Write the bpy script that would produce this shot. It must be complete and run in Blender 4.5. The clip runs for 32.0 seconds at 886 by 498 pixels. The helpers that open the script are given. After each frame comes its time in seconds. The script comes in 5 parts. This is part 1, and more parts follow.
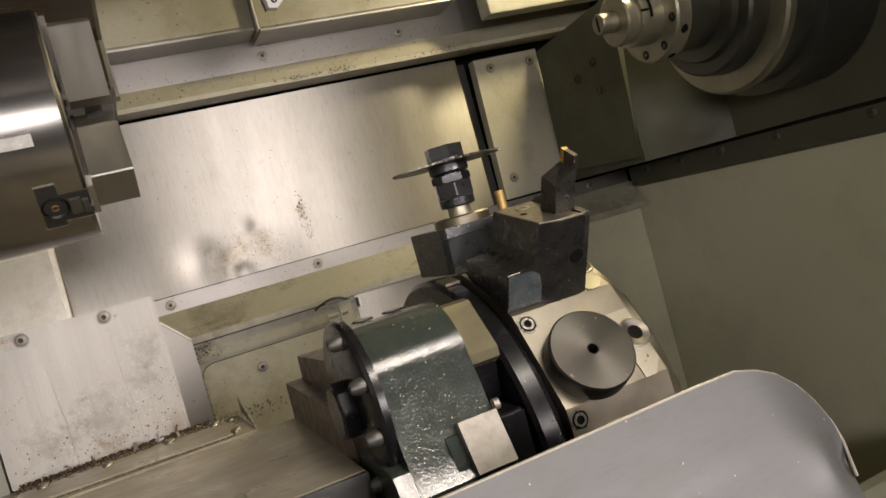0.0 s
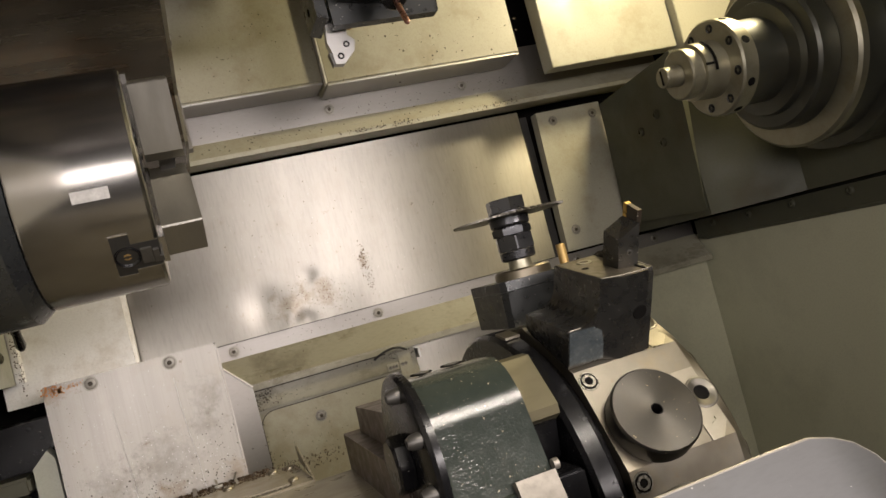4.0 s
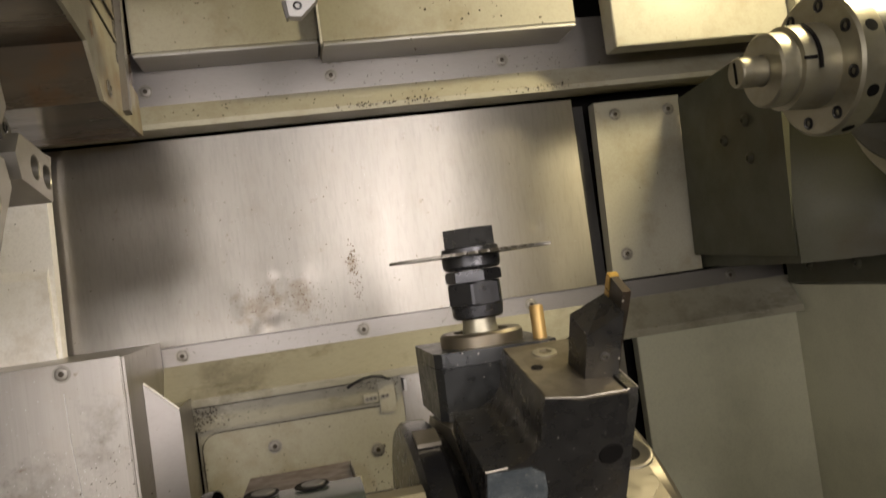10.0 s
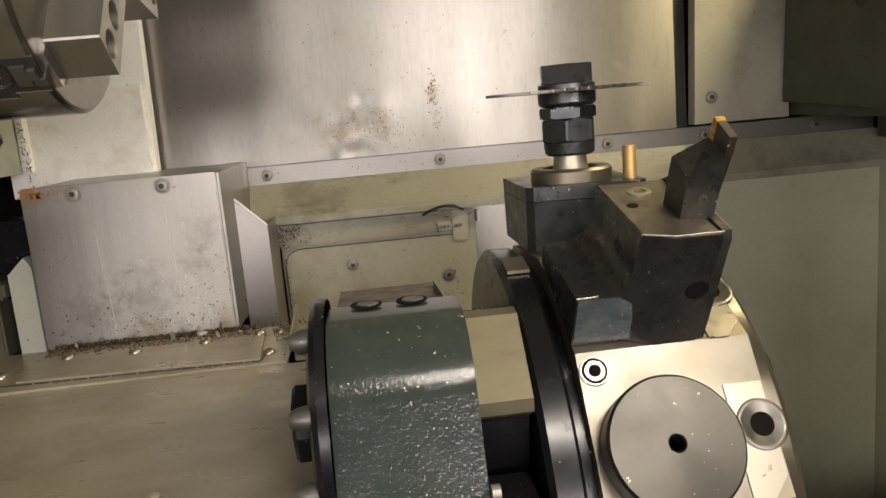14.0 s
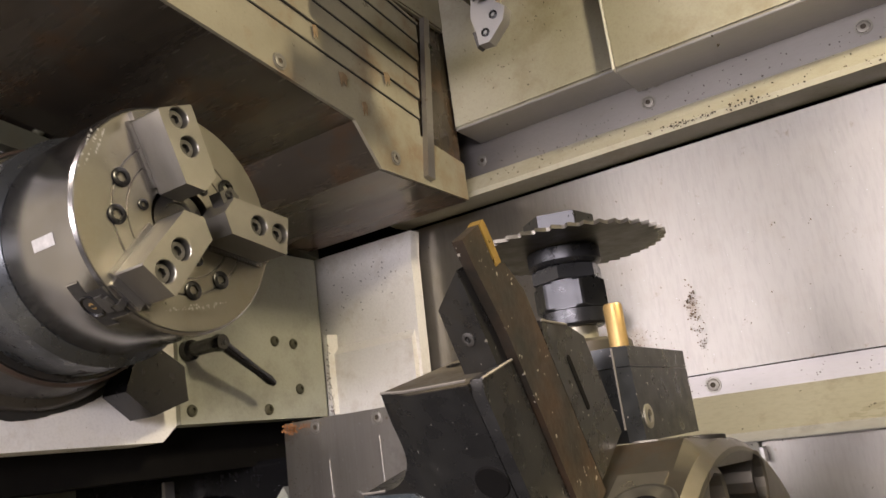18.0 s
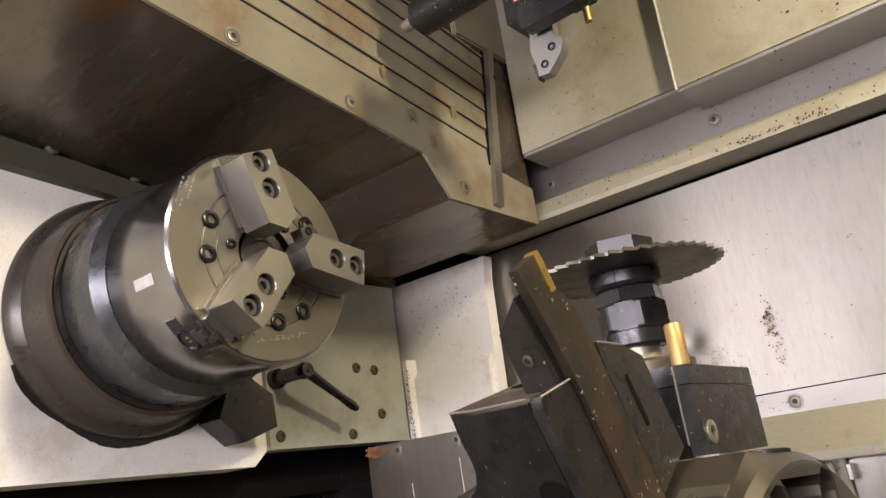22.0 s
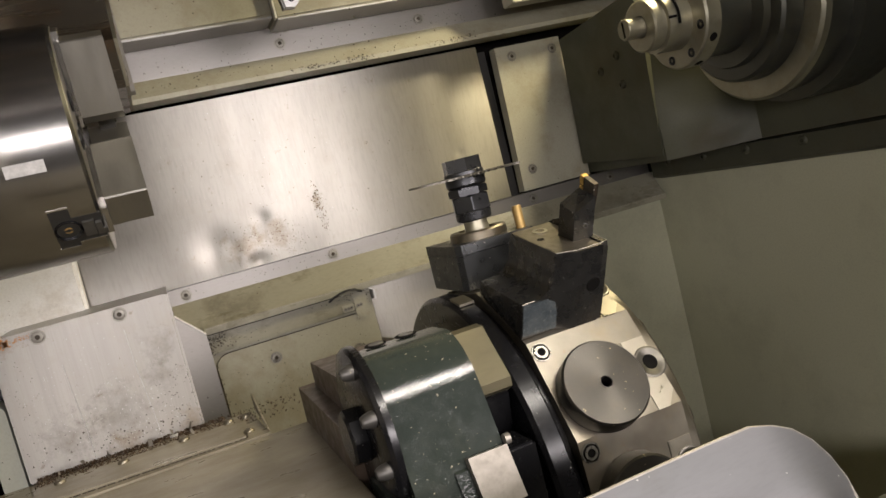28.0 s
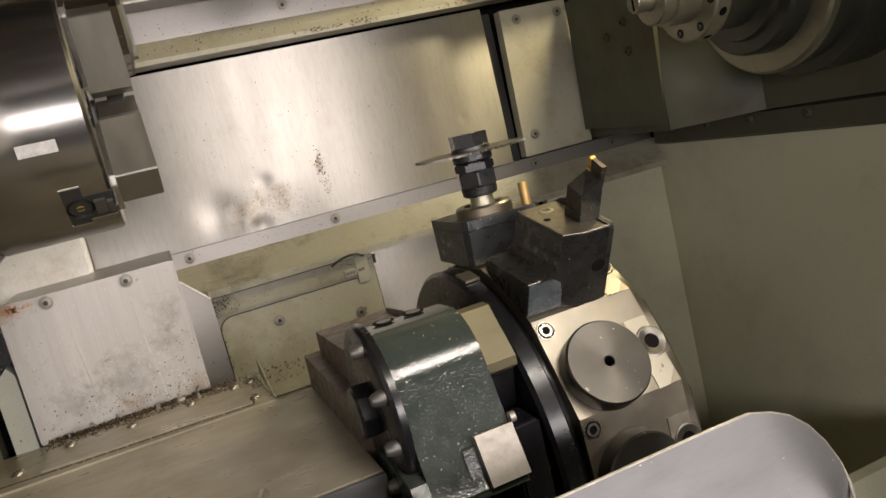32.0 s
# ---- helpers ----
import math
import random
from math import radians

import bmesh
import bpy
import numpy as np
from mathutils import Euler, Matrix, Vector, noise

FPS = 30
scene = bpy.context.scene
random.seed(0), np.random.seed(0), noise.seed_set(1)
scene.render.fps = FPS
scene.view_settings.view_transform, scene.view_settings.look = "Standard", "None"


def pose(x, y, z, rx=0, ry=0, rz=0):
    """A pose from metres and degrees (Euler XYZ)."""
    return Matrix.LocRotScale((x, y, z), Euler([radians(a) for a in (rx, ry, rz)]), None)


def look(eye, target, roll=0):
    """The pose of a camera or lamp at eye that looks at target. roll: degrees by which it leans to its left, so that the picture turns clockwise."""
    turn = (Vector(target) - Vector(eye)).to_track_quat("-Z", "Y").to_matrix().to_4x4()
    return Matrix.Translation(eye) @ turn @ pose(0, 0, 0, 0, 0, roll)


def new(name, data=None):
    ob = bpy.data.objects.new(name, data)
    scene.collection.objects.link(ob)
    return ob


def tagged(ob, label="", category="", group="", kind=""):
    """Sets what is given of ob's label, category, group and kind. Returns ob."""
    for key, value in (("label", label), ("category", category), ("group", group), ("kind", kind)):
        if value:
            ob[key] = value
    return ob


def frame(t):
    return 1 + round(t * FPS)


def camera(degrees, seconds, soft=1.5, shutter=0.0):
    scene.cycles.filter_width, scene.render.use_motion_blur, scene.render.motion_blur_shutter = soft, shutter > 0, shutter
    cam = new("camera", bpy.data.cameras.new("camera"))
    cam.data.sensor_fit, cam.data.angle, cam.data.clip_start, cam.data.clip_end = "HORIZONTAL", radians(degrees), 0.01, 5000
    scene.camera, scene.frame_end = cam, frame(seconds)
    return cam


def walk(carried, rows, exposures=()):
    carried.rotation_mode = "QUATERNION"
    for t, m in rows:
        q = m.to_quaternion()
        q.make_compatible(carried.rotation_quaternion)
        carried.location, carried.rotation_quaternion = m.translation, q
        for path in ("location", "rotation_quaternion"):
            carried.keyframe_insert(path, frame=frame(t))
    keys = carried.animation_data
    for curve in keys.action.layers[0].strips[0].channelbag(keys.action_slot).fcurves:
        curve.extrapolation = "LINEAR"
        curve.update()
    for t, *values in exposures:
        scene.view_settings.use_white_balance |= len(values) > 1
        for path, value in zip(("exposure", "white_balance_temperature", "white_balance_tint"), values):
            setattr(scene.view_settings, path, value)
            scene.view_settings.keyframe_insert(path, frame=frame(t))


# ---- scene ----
cam = camera(59.8, 32.0, shutter=0.35)
PATH = [
    (0, (-0.037, -0.455, 1.02), (0.706, 1.4, 0.928), -15.5),
    (0.5, (-0.035, -0.454, 1.024), (0.689, 1.411, 0.996), -15.1),
    (1, (-0.034, -0.452, 1.023), (0.637, 1.432, 1.054), -15.3),
    (1.5, (-0.033, -0.451, 1.022), (0.612, 1.441, 1.064), -15.4),
    (2, (-0.035, -0.452, 1.023), (0.615, 1.439, 1.072), -14.9),
    (2.5, (-0.036, -0.454, 1.023), (0.615, 1.437, 1.078), -14.8),
    (3, (-0.035, -0.452, 1.023), (0.604, 1.442, 1.082), -14.7),
    (3.5, (-0.037, -0.453, 1.024), (0.597, 1.443, 1.088), -14.6),
    (4, (-0.035, -0.454, 1.023), (0.596, 1.443, 1.094), -14.7),
    (4.5, (-0.037, -0.454, 1.024), (0.598, 1.441, 1.103), -14.6),
    (6.5, (-0.037, -0.455, 1.024), (0.608, 1.435, 1.13), -14.5),
    (7, (-0.036, -0.455, 1.024), (0.613, 1.434, 1.133), -14.4),
    (7.5, (-0.037, -0.455, 1.025), (0.623, 1.43, 1.133), -14.4),
    (8, (-0.037, -0.456, 1.023), (0.633, 1.425, 1.139), -14.8),
    (8.5, (-0.039, -0.46, 1.021), (0.662, 1.41, 1.136), -15.0),
    (9, (-0.005, -0.44, 1.009), (0.674, 1.44, 1.075), -12.6),
    (9.5, (0.092, -0.324, 1.029), (0.448, 1.637, 0.861), -8.5),
    (10, (0.144, -0.286, 1.055), (0.499, 1.681, 1.104), -7.8),
    (10.5, (0.148, -0.268, 1.053), (0.445, 1.707, 1.169), -8.3),
    (11, (0.152, -0.271, 1.076), (0.348, 1.709, 0.871), -7.6),
    (11.5, (0.16, -0.277, 1.108), (0.365, 1.678, 0.74), -6.1),
    (12, (0.157, -0.279, 1.125), (0.357, 1.668, 0.717), -5.3),
    (12.5, (0.16, -0.274, 1.118), (0.349, 1.672, 0.694), -4.6),
    (13, (0.144, -0.28, 1.092), (0.307, 1.666, 0.662), -4.5),
    (13.5, (0.118, -0.3, 1.065), (0.289, 1.653, 0.669), -5.0),
    (15.5, (0.186, -0.267, 1.051), (0.054, 1.723, 0.892), -0.5),
    (16, (0.26, -0.249, 1.042), (-0.11, 1.716, 1.074), 2.7),
    (16.5, (0.309, -0.233, 1.025), (-0.26, 1.668, 1.279), 0.6),
    (17, (0.356, -0.203, 0.993), (-0.48, 1.586, 1.314), -3.8),
    (17.5, (0.383, -0.171, 0.973), (-0.579, 1.539, 1.36), -7.3),
    (18, (0.396, -0.166, 0.974), (-0.63, 1.478, 1.467), -7.5),
    (18.5, (0.411, -0.168, 0.967), (-0.672, 1.429, 1.491), -8.7),
    (19, (0.413, -0.166, 0.967), (-0.712, 1.4, 1.495), -8.8),
    (19.5, (0.411, -0.176, 0.968), (-0.733, 1.375, 1.505), -8.5),
    (20, (0.414, -0.173, 0.969), (-0.742, 1.361, 1.526), -8.6),
    (20.5, (0.415, -0.177, 0.968), (-0.745, 1.351, 1.535), -8.7),
    (21, (0.416, -0.177, 0.969), (-0.749, 1.345, 1.54), -8.8),
    (21.5, (0.415, -0.177, 0.968), (-0.756, 1.339, 1.543), -8.5),
    (22, (0.414, -0.181, 0.97), (-0.756, 1.335, 1.547), -8.2),
    (22.5, (0.406, -0.194, 0.97), (-0.745, 1.332, 1.557), -7.5),
    (23, (0.392, -0.221, 0.974), (-0.666, 1.382, 1.531), -6.7),
    (23.5, (0.365, -0.257, 0.973), (-0.507, 1.476, 1.462), -6.1),
    (24, (0.315, -0.297, 0.979), (-0.252, 1.58, 1.374), -5.7),
    (24.3, (0.264, -0.313, 0.984), (-0.058, 1.634, 1.309), -5.3),
    (24.5, (0.237, -0.325, 0.984), (0.047, 1.643, 1.287), -5.4),
    (26.5, (0.037, -0.398, 1.018), (0.442, 1.561, 1.011), -9.3),
    (27, (-0.001, -0.413, 1.015), (0.557, 1.507, 0.942), -11.5),
    (27.5, (-0.023, -0.426, 1.029), (0.626, 1.461, 0.896), -13.8),
    (28, (-0.02, -0.45, 1.069), (0.655, 1.423, 0.878), -14.3),
    (28.5, (-0.016, -0.453, 1.079), (0.658, 1.411, 0.811), -14.7),
    (29, (-0.018, -0.456, 1.087), (0.647, 1.399, 0.748), -14.7),
    (29.5, (-0.016, -0.448, 1.084), (0.629, 1.386, 0.612), -14.8),
    (30, (-0.017, -0.445, 1.083), (0.605, 1.376, 0.539), -15.1),
    (30.5, (-0.021, -0.451, 1.088), (0.61, 1.381, 0.594), -14.1),
    (31, (-0.024, -0.452, 1.091), (0.611, 1.395, 0.659), -13.2),
    (31.5, (-0.025, -0.452, 1.094), (0.623, 1.403, 0.723), -13.4),
    (32, (-0.025, -0.452, 1.094), (0.627, 1.411, 0.773), -13.7),
]
walk(cam, [(t, look(eye, target, roll)) for t, eye, target, roll in PATH], exposures=[
    (0.0, 0.1, 6380, 10), (9.0, 0.12, 6400, 10), (10.5, 0.2, 6380, 10), (13.5, 0.24, 6350, 10), (15.5, 0.36, 6150, 11), (17.0, 0.5, 6050, 16), (18.5, 0.7, 6000, 17),
    (23.0, 0.73, 6000, 17), (24.5, 0.58, 6000, 15), (26.5, 0.18, 6150, 10), (28.0, 0.18, 6180, 10), (30.0, 0.24, 6200, 10), (32.0, 0.22, 6300, 10)])


# ---- world and lights ----
world = bpy.data.worlds.new("workshop")
scene.world = world
world.use_nodes = True
world.node_tree.nodes["Background"].inputs[0].default_value = (0.75, 0.8, 0.9, 1)
world.node_tree.nodes["Background"].inputs[1].default_value = 0.006


def area(name, eye, target, sx, sy, watts, colour):
    data = bpy.data.lights.new(name, "AREA")
    data.shape, data.size, data.size_y, data.energy, data.color = "RECTANGLE", sx, sy, watts, colour
    ob = new(name, data)
    ob.matrix_world = look(eye, target)
    return ob


area("machine_lamp", (0.75, 0.2, 1.5), (0.2, 0.35, 1.0), 0.06, 0.12, 4.4, (1.0, 0.83, 0.5))
area("window_light", (1.0, -2.2, 1.3), (0.1, 0.5, 1.1), 1.5, 0.45, 43.0, (1.0, 0.89, 0.85))
area("side_window_light", (-0.85, -2.2, 1.22), (-0.1, 0.3, 1.12), 1.6, 0.45, 24.0, (1.0, 0.9, 0.86))
area("workshop_lamp", (0.9, -2.0, 3.0), (0.15, 0.3, 1.0), 1.2, 0.14, 54.0, (1.0, 0.89, 0.77))



# ---- materials ----
def mat(name, base, rough=0.5, metal=0.0, alt=None, scale=30.0, amount=0.5, bump=0.1, fine=400.0, stretch=(1, 1, 1),
        stain=None, stain_amount=0.0, stain_scale=12.0, spec=0.5, specks=None, speck_scale=500.0, speck_level=0.7, rough_var=0.12, grain_amt=0.25):
    m = bpy.data.materials.new(name)
    m.use_nodes = True
    nt = m.node_tree
    N, L = nt.nodes, nt.links
    b = N["Principled BSDF"]
    b.inputs["Metallic"].default_value = metal
    b.inputs["Specular IOR Level"].default_value = spec
    tc = N.new("ShaderNodeTexCoord")
    mp = N.new("ShaderNodeMapping")
    mp.inputs["Scale"].default_value = stretch
    geo = N.new("ShaderNodeNewGeometry")
    L.new(geo.outputs["Position"], mp.inputs["Vector"])

    def noise_node(sc, detail=4.0, vec=None, rgh=0.6):
        n = N.new("ShaderNodeTexNoise")
        n.inputs["Scale"].default_value, n.inputs["Detail"].default_value, n.inputs["Roughness"].default_value = sc, detail, rgh
        L.new(vec or mp.outputs["Vector"], n.inputs["Vector"])
        return n.outputs["Fac"]

    def ramp(fac, lo, hi):
        r = N.new("ShaderNodeMapRange")
        r.inputs["From Min"].default_value, r.inputs["From Max"].default_value = lo, hi
        L.new(fac, r.inputs["Value"])
        return r.outputs["Result"]

    def mix(fac, a, c):
        x = N.new("ShaderNodeMix")
        x.data_type = "RGBA"
        if isinstance(fac, float):
            x.inputs[0].default_value = fac
        else:
            L.new(fac, x.inputs[0])
        for sock, v in ((x.inputs[6], a), (x.inputs[7], c)):
            if isinstance(v, tuple):
                sock.default_value = (*v, 1)
            else:
                L.new(v, sock)
        return x.outputs[2]

    def times(a, k):
        x = N.new("ShaderNodeMath")
        x.operation = "MULTIPLY"
        L.new(a, x.inputs[0])
        x.inputs[1].default_value = k
        return x.outputs[0]

    alt = alt or tuple(v * 0.6 for v in base)
    big = noise_node(scale)
    col = mix(times(ramp(big, 0.35, 0.7), amount), base, alt)
    grain = noise_node(fine, 3.0)
    col = mix(times(ramp(grain, 0.45, 0.75), grain_amt), col, tuple(v * 0.55 for v in base))
    if stain:
        s = noise_node(stain_scale, 6.0, geo.outputs["Position"], 0.7)
        col = mix(times(ramp(s, 0.5, 0.68), stain_amount), col, stain)
    if specks:
        sp = noise_node(speck_scale, 2.0, geo.outputs["Position"])
        col = mix(ramp(sp, speck_level, speck_level + 0.03), col, specks)
    L.new(col, b.inputs["Base Color"])
    r = N.new("ShaderNodeMapRange")
    r.inputs["To Min"].default_value, r.inputs["To Max"].default_value = max(rough - rough_var, 0.03), min(rough + rough_var, 1)
    r.inputs["From Min"].default_value, r.inputs["From Max"].default_value = 0.3, 0.7
    rb = noise_node(scale * 3.1, 5.0)
    L.new(rb, r.inputs["Value"])
    L.new(r.outputs["Result"], b.inputs["Roughness"])
    if bump:
        bn = N.new("ShaderNodeBump")
        bn.inputs["Strength"].default_value, bn.inputs["Distance"].default_value = bump, 0.0006
        L.new(grain, bn.inputs["Height"])
        L.new(bn.outputs["Normal"], b.inputs["Normal"])
    return m


def brushed(m, amount):
    """Level brush marks: gloss drawn out upwards."""
    nt = m.node_tree
    up = nt.nodes.new("ShaderNodeCombineXYZ")
    up.inputs[2].default_value = 1.0
    b = nt.nodes["Principled BSDF"]
    b.inputs["Anisotropic"].default_value = amount
    nt.links.new(up.outputs[0], b.inputs["Tangent"])
    return m


OIL = (0.06, 0.045, 0.02)
M_PLATE = mat("brushed_steel", (0.36, 0.343, 0.308), 0.36, 0.86, rough_var=0.03, alt=(0.33, 0.31, 0.275), scale=7, amount=0.6, bump=0.03, fine=200, stretch=(1.6, 1, 0.25), specks=(0.1, 0.08, 0.05), speck_scale=260, speck_level=0.765, stain=(0.3, 0.27, 0.22), stain_amount=0.3, stain_scale=25)
M_STEEL = mat("plain_steel", (0.5, 0.49, 0.47), 0.42, 0.85, scale=8, amount=0.25, bump=0.04, rough_var=0.05, grain_amt=0.1, stretch=(0.3, 1, 1))
M_GROUND = mat("ground_steel", (0.5, 0.485, 0.46), 0.24, 0.95, alt=(0.42, 0.405, 0.38), scale=10, amount=0.12, bump=0.004, rough_var=0.04, grain_amt=0.02, fine=40, stretch=(40, 0.4, 0.4))
M_COVER = mat("worn_cover_steel", (0.41, 0.392, 0.36), 0.36, 0.9, alt=(0.29, 0.275, 0.25), scale=13, amount=0.8, bump=0.05, fine=420, stretch=(2.0, 1.2, 0.04), stain=(0.32, 0.29, 0.24), stain_amount=0.35, stain_scale=30, specks=(0.12, 0.095, 0.065), speck_scale=420, speck_level=0.75, grain_amt=0.22, rough_var=0.04)
M_PAINT = mat("cream_paint", (0.38, 0.365, 0.285), 0.42, 0.0, alt=(0.33, 0.31, 0.235), scale=8, amount=0.5, bump=0.04, stain=(0.2, 0.16, 0.08), stain_amount=0.45, stain_scale=13, specks=(0.08, 0.06, 0.03), speck_scale=210, speck_level=0.735)
M_STRIP = mat("dull_rail_steel", (0.32, 0.305, 0.29), 0.42, 0.85, alt=(0.24, 0.225, 0.205), scale=9, amount=0.5, bump=0.04, rough_var=0.05, grain_amt=0.15, stretch=(0.3, 1, 1), specks=(0.1, 0.08, 0.05), speck_scale=260, speck_level=0.74)
M_LIP = mat("oil_filmed_cream_paint", (0.33, 0.315, 0.24), 0.34, 0.0, alt=(0.25, 0.23, 0.165), scale=11, amount=0.6, bump=0.03, stretch=(0.35, 1, 1), stain=(0.07, 0.055, 0.03), stain_amount=0.5, stain_scale=16, specks=(0.06, 0.045, 0.025), speck_scale=230, speck_level=0.72)
M_DIRTY = mat("dirty_cream_paint", (0.29, 0.27, 0.195), 0.38, 0.1, alt=(0.19, 0.17, 0.115), scale=9, amount=0.7, bump=0.03, stain=(0.17, 0.09, 0.035), stain_amount=0.7, stain_scale=14, specks=(0.09, 0.05, 0.02), speck_scale=230, speck_level=0.72)
# grimy olive, darkened further for the sub spindle's shadow on its cover
M_GRIMY_SHADED = mat("grimy_shaded_olive_paint", (0.07, 0.071, 0.046), 0.55, 0.0, spec=0.35, alt=(0.065, 0.063, 0.045), scale=9, amount=0.6, bump=0.03, stain=OIL, stain_amount=0.5, stain_scale=10)
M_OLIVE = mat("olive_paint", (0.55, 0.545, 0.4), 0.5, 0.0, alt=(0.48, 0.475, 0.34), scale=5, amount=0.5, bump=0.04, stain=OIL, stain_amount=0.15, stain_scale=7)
M_WHITE = mat("white_paint", (0.82, 0.81, 0.78), 0.35, 0.0, alt=(0.66, 0.64, 0.57), scale=10, amount=0.4, bump=0.03, stain=(0.35, 0.27, 0.15), stain_amount=0.35, stain_scale=18, specks=(0.2, 0.13, 0.06), speck_scale=230, speck_level=0.735)
M_GREYP = mat("grey_green_paint", (0.36, 0.37, 0.31), 0.45, 0.0, alt=(0.3, 0.3, 0.24), scale=14, amount=0.5, bump=0.04, stain=OIL, stain_amount=0.3)
M_BLACK = mat("black_oxide", (0.006, 0.006, 0.007), 0.25, 0.0, spec=0.4, rough_var=0.04, alt=(0.009, 0.0088, 0.0085), scale=40, amount=0.5, bump=0.02, grain_amt=0.1, specks=(0.5, 0.47, 0.42), speck_scale=420, speck_level=0.745)
M_BLOCK = mat("blued_tool_steel", (0.06, 0.063, 0.064), 0.34, 0.75, alt=(0.075, 0.076, 0.074), scale=30, amount=0.4, bump=0.01, grain_amt=0.06, stain=(0.1, 0.08, 0.055), stain_amount=0.15, stain_scale=40, specks=(0.55, 0.52, 0.46), speck_scale=330, speck_level=0.7)
M_TOOLBLK = mat("oily_tool_block_steel", (0.095, 0.094, 0.09), 0.3, 0.85, alt=(0.065, 0.063, 0.058), scale=30, amount=0.4, bump=0.01, grain_amt=0.06, stain=(0.1, 0.075, 0.045), stain_amount=0.4, stain_scale=28, specks=(0.6, 0.57, 0.5), speck_scale=380, speck_level=0.712)
M_OXIDE = mat("brown_oxide_steel", (0.085, 0.06, 0.042), 0.4, 0.3, alt=(0.05, 0.036, 0.027), scale=25, amount=0.7, bump=0.1)
M_GREEN = mat("dark_green_cast_paint", (0.028, 0.035, 0.03), 0.13, 0.0, rough_var=0.05, alt=(0.037, 0.045, 0.038), scale=30, amount=0.5, bump=0.34, fine=480, stain=(0.09, 0.09, 0.065), stain_amount=0.15, stain_scale=30, specks=(0.4, 0.36, 0.26), speck_scale=400, speck_level=0.71, spec=0.6)
def turned(m, axis, amount):
    """Fine turning marks round an axis: a stretched gloss."""
    nt = m.node_tree
    tan = nt.nodes.new("ShaderNodeTangent")
    tan.direction_type, tan.axis = "RADIAL", axis
    b = nt.nodes["Principled BSDF"]
    b.inputs["Anisotropic"].default_value = amount
    nt.links.new(tan.outputs[0], b.inputs["Tangent"])
    return m


brushed(M_PLATE, 0.75)
brushed(M_COVER, 0.5)
M_CHUCK = turned(mat("turned_chuck_steel", (0.3, 0.291, 0.277), 0.19, 0.97, alt=(0.29, 0.278, 0.26), scale=10, amount=0.05, bump=0.0, rough_var=0.0, grain_amt=0.01, fine=60, stretch=(6, 0.6, 0.6), stain=(0.2, 0.16, 0.1), stain_amount=0.2, stain_scale=18), "X", 0.25)
M_FACE = turned(mat("turned_chuck_face", (0.25, 0.238, 0.208), 0.32, 0.95, alt=(0.21, 0.196, 0.165), scale=18, amount=0.3, bump=0.0, rough_var=0.05, grain_amt=0.06, stain=(0.2, 0.15, 0.08), stain_amount=0.25, stain_scale=30), "X", 0.3)
M_JAW = mat("milled_jaw_steel", (0.33, 0.316, 0.28), 0.36, 0.92, alt=(0.27, 0.258, 0.228), scale=22, amount=0.35, bump=0.05, fine=420, stretch=(1, 0.3, 0.3), rough_var=0.06, grain_amt=0.12)
M_DISC = turned(mat("turned_plug_steel", (0.062, 0.058, 0.05), 0.36, 0.85, scale=40, amount=0.15, bump=0.02, grain_amt=0.08, rough_var=0.03, stain=(0.12, 0.09, 0.05), stain_amount=0.08, stain_scale=60, specks=(0.5, 0.42, 0.25), speck_scale=330, speck_level=0.72), "Z", 0.6)
M_SATIN = mat("satin_black_steel", (0.06, 0.061, 0.064), 0.32, 0.75, alt=(0.045, 0.045, 0.048), scale=40, amount=0.5, bump=0.0, grain_amt=0.08)
M_BEIGE = mat("beige_top_steel", (0.22, 0.195, 0.145), 0.4, 0.7, alt=(0.14, 0.118, 0.085), scale=45, amount=0.7, bump=0.05, stain=(0.1, 0.07, 0.04), stain_amount=0.4, stain_scale=60)
M_FLAT = mat("oily_gold_flat", (0.17, 0.15, 0.09), 0.45, 0.7, alt=(0.12, 0.105, 0.063), scale=24, amount=0.5, bump=0.02, fine=300, stretch=(0.3, 1, 1), grain_amt=0.15)
M_BARE = mat("scraped_bare_metal", (0.3, 0.275, 0.235), 0.5, 0.6, scale=50, amount=0.4, bump=0.2)
M_TURRET = mat("turret_steel", (0.24, 0.22, 0.176), 0.4, 0.92, alt=(0.115, 0.1, 0.076), scale=16, amount=0.75, bump=0.0, stain=(0.25, 0.19, 0.1), stain_amount=0.4, stain_scale=14, rough_var=0.06, grain_amt=0.08, fine=900)
M_PAD = mat("milled_pad_steel", (0.33, 0.305, 0.25), 0.36, 0.9, alt=(0.26, 0.235, 0.18), scale=30, amount=0.5, bump=0.02, grain_amt=0.1)
M_PLUG = mat("turned_dark_steel", (0.12, 0.115, 0.105), 0.42, 0.7, scale=40, amount=0.5, bump=0.12, specks=(0.45, 0.36, 0.18), speck_scale=330, speck_level=0.72)
M_GOLD = mat("oiled_flat_steel", (0.42, 0.39, 0.29), 0.34, 0.7, alt=(0.36, 0.33, 0.24), scale=14, amount=0.5, bump=0.03, grain_amt=0.1)
M_BRASS = mat("brass_tube", (0.5, 0.34, 0.13), 0.45, 0.7, scale=60, amount=0.4)
M_RUSTY = mat("rusty_tool_shank", (0.045, 0.039, 0.03), 0.4, 0.55, alt=(0.1, 0.06, 0.033), scale=38, amount=0.9, bump=0.2, stain=(0.03, 0.034, 0.03), stain_amount=0.7, stain_scale=55, specks=(0.6, 0.55, 0.45), speck_scale=330, speck_level=0.69)
M_CARB = mat("gold_carbide_insert", (0.62, 0.4, 0.1), 0.35, 0.8, scale=80, amount=0.4)
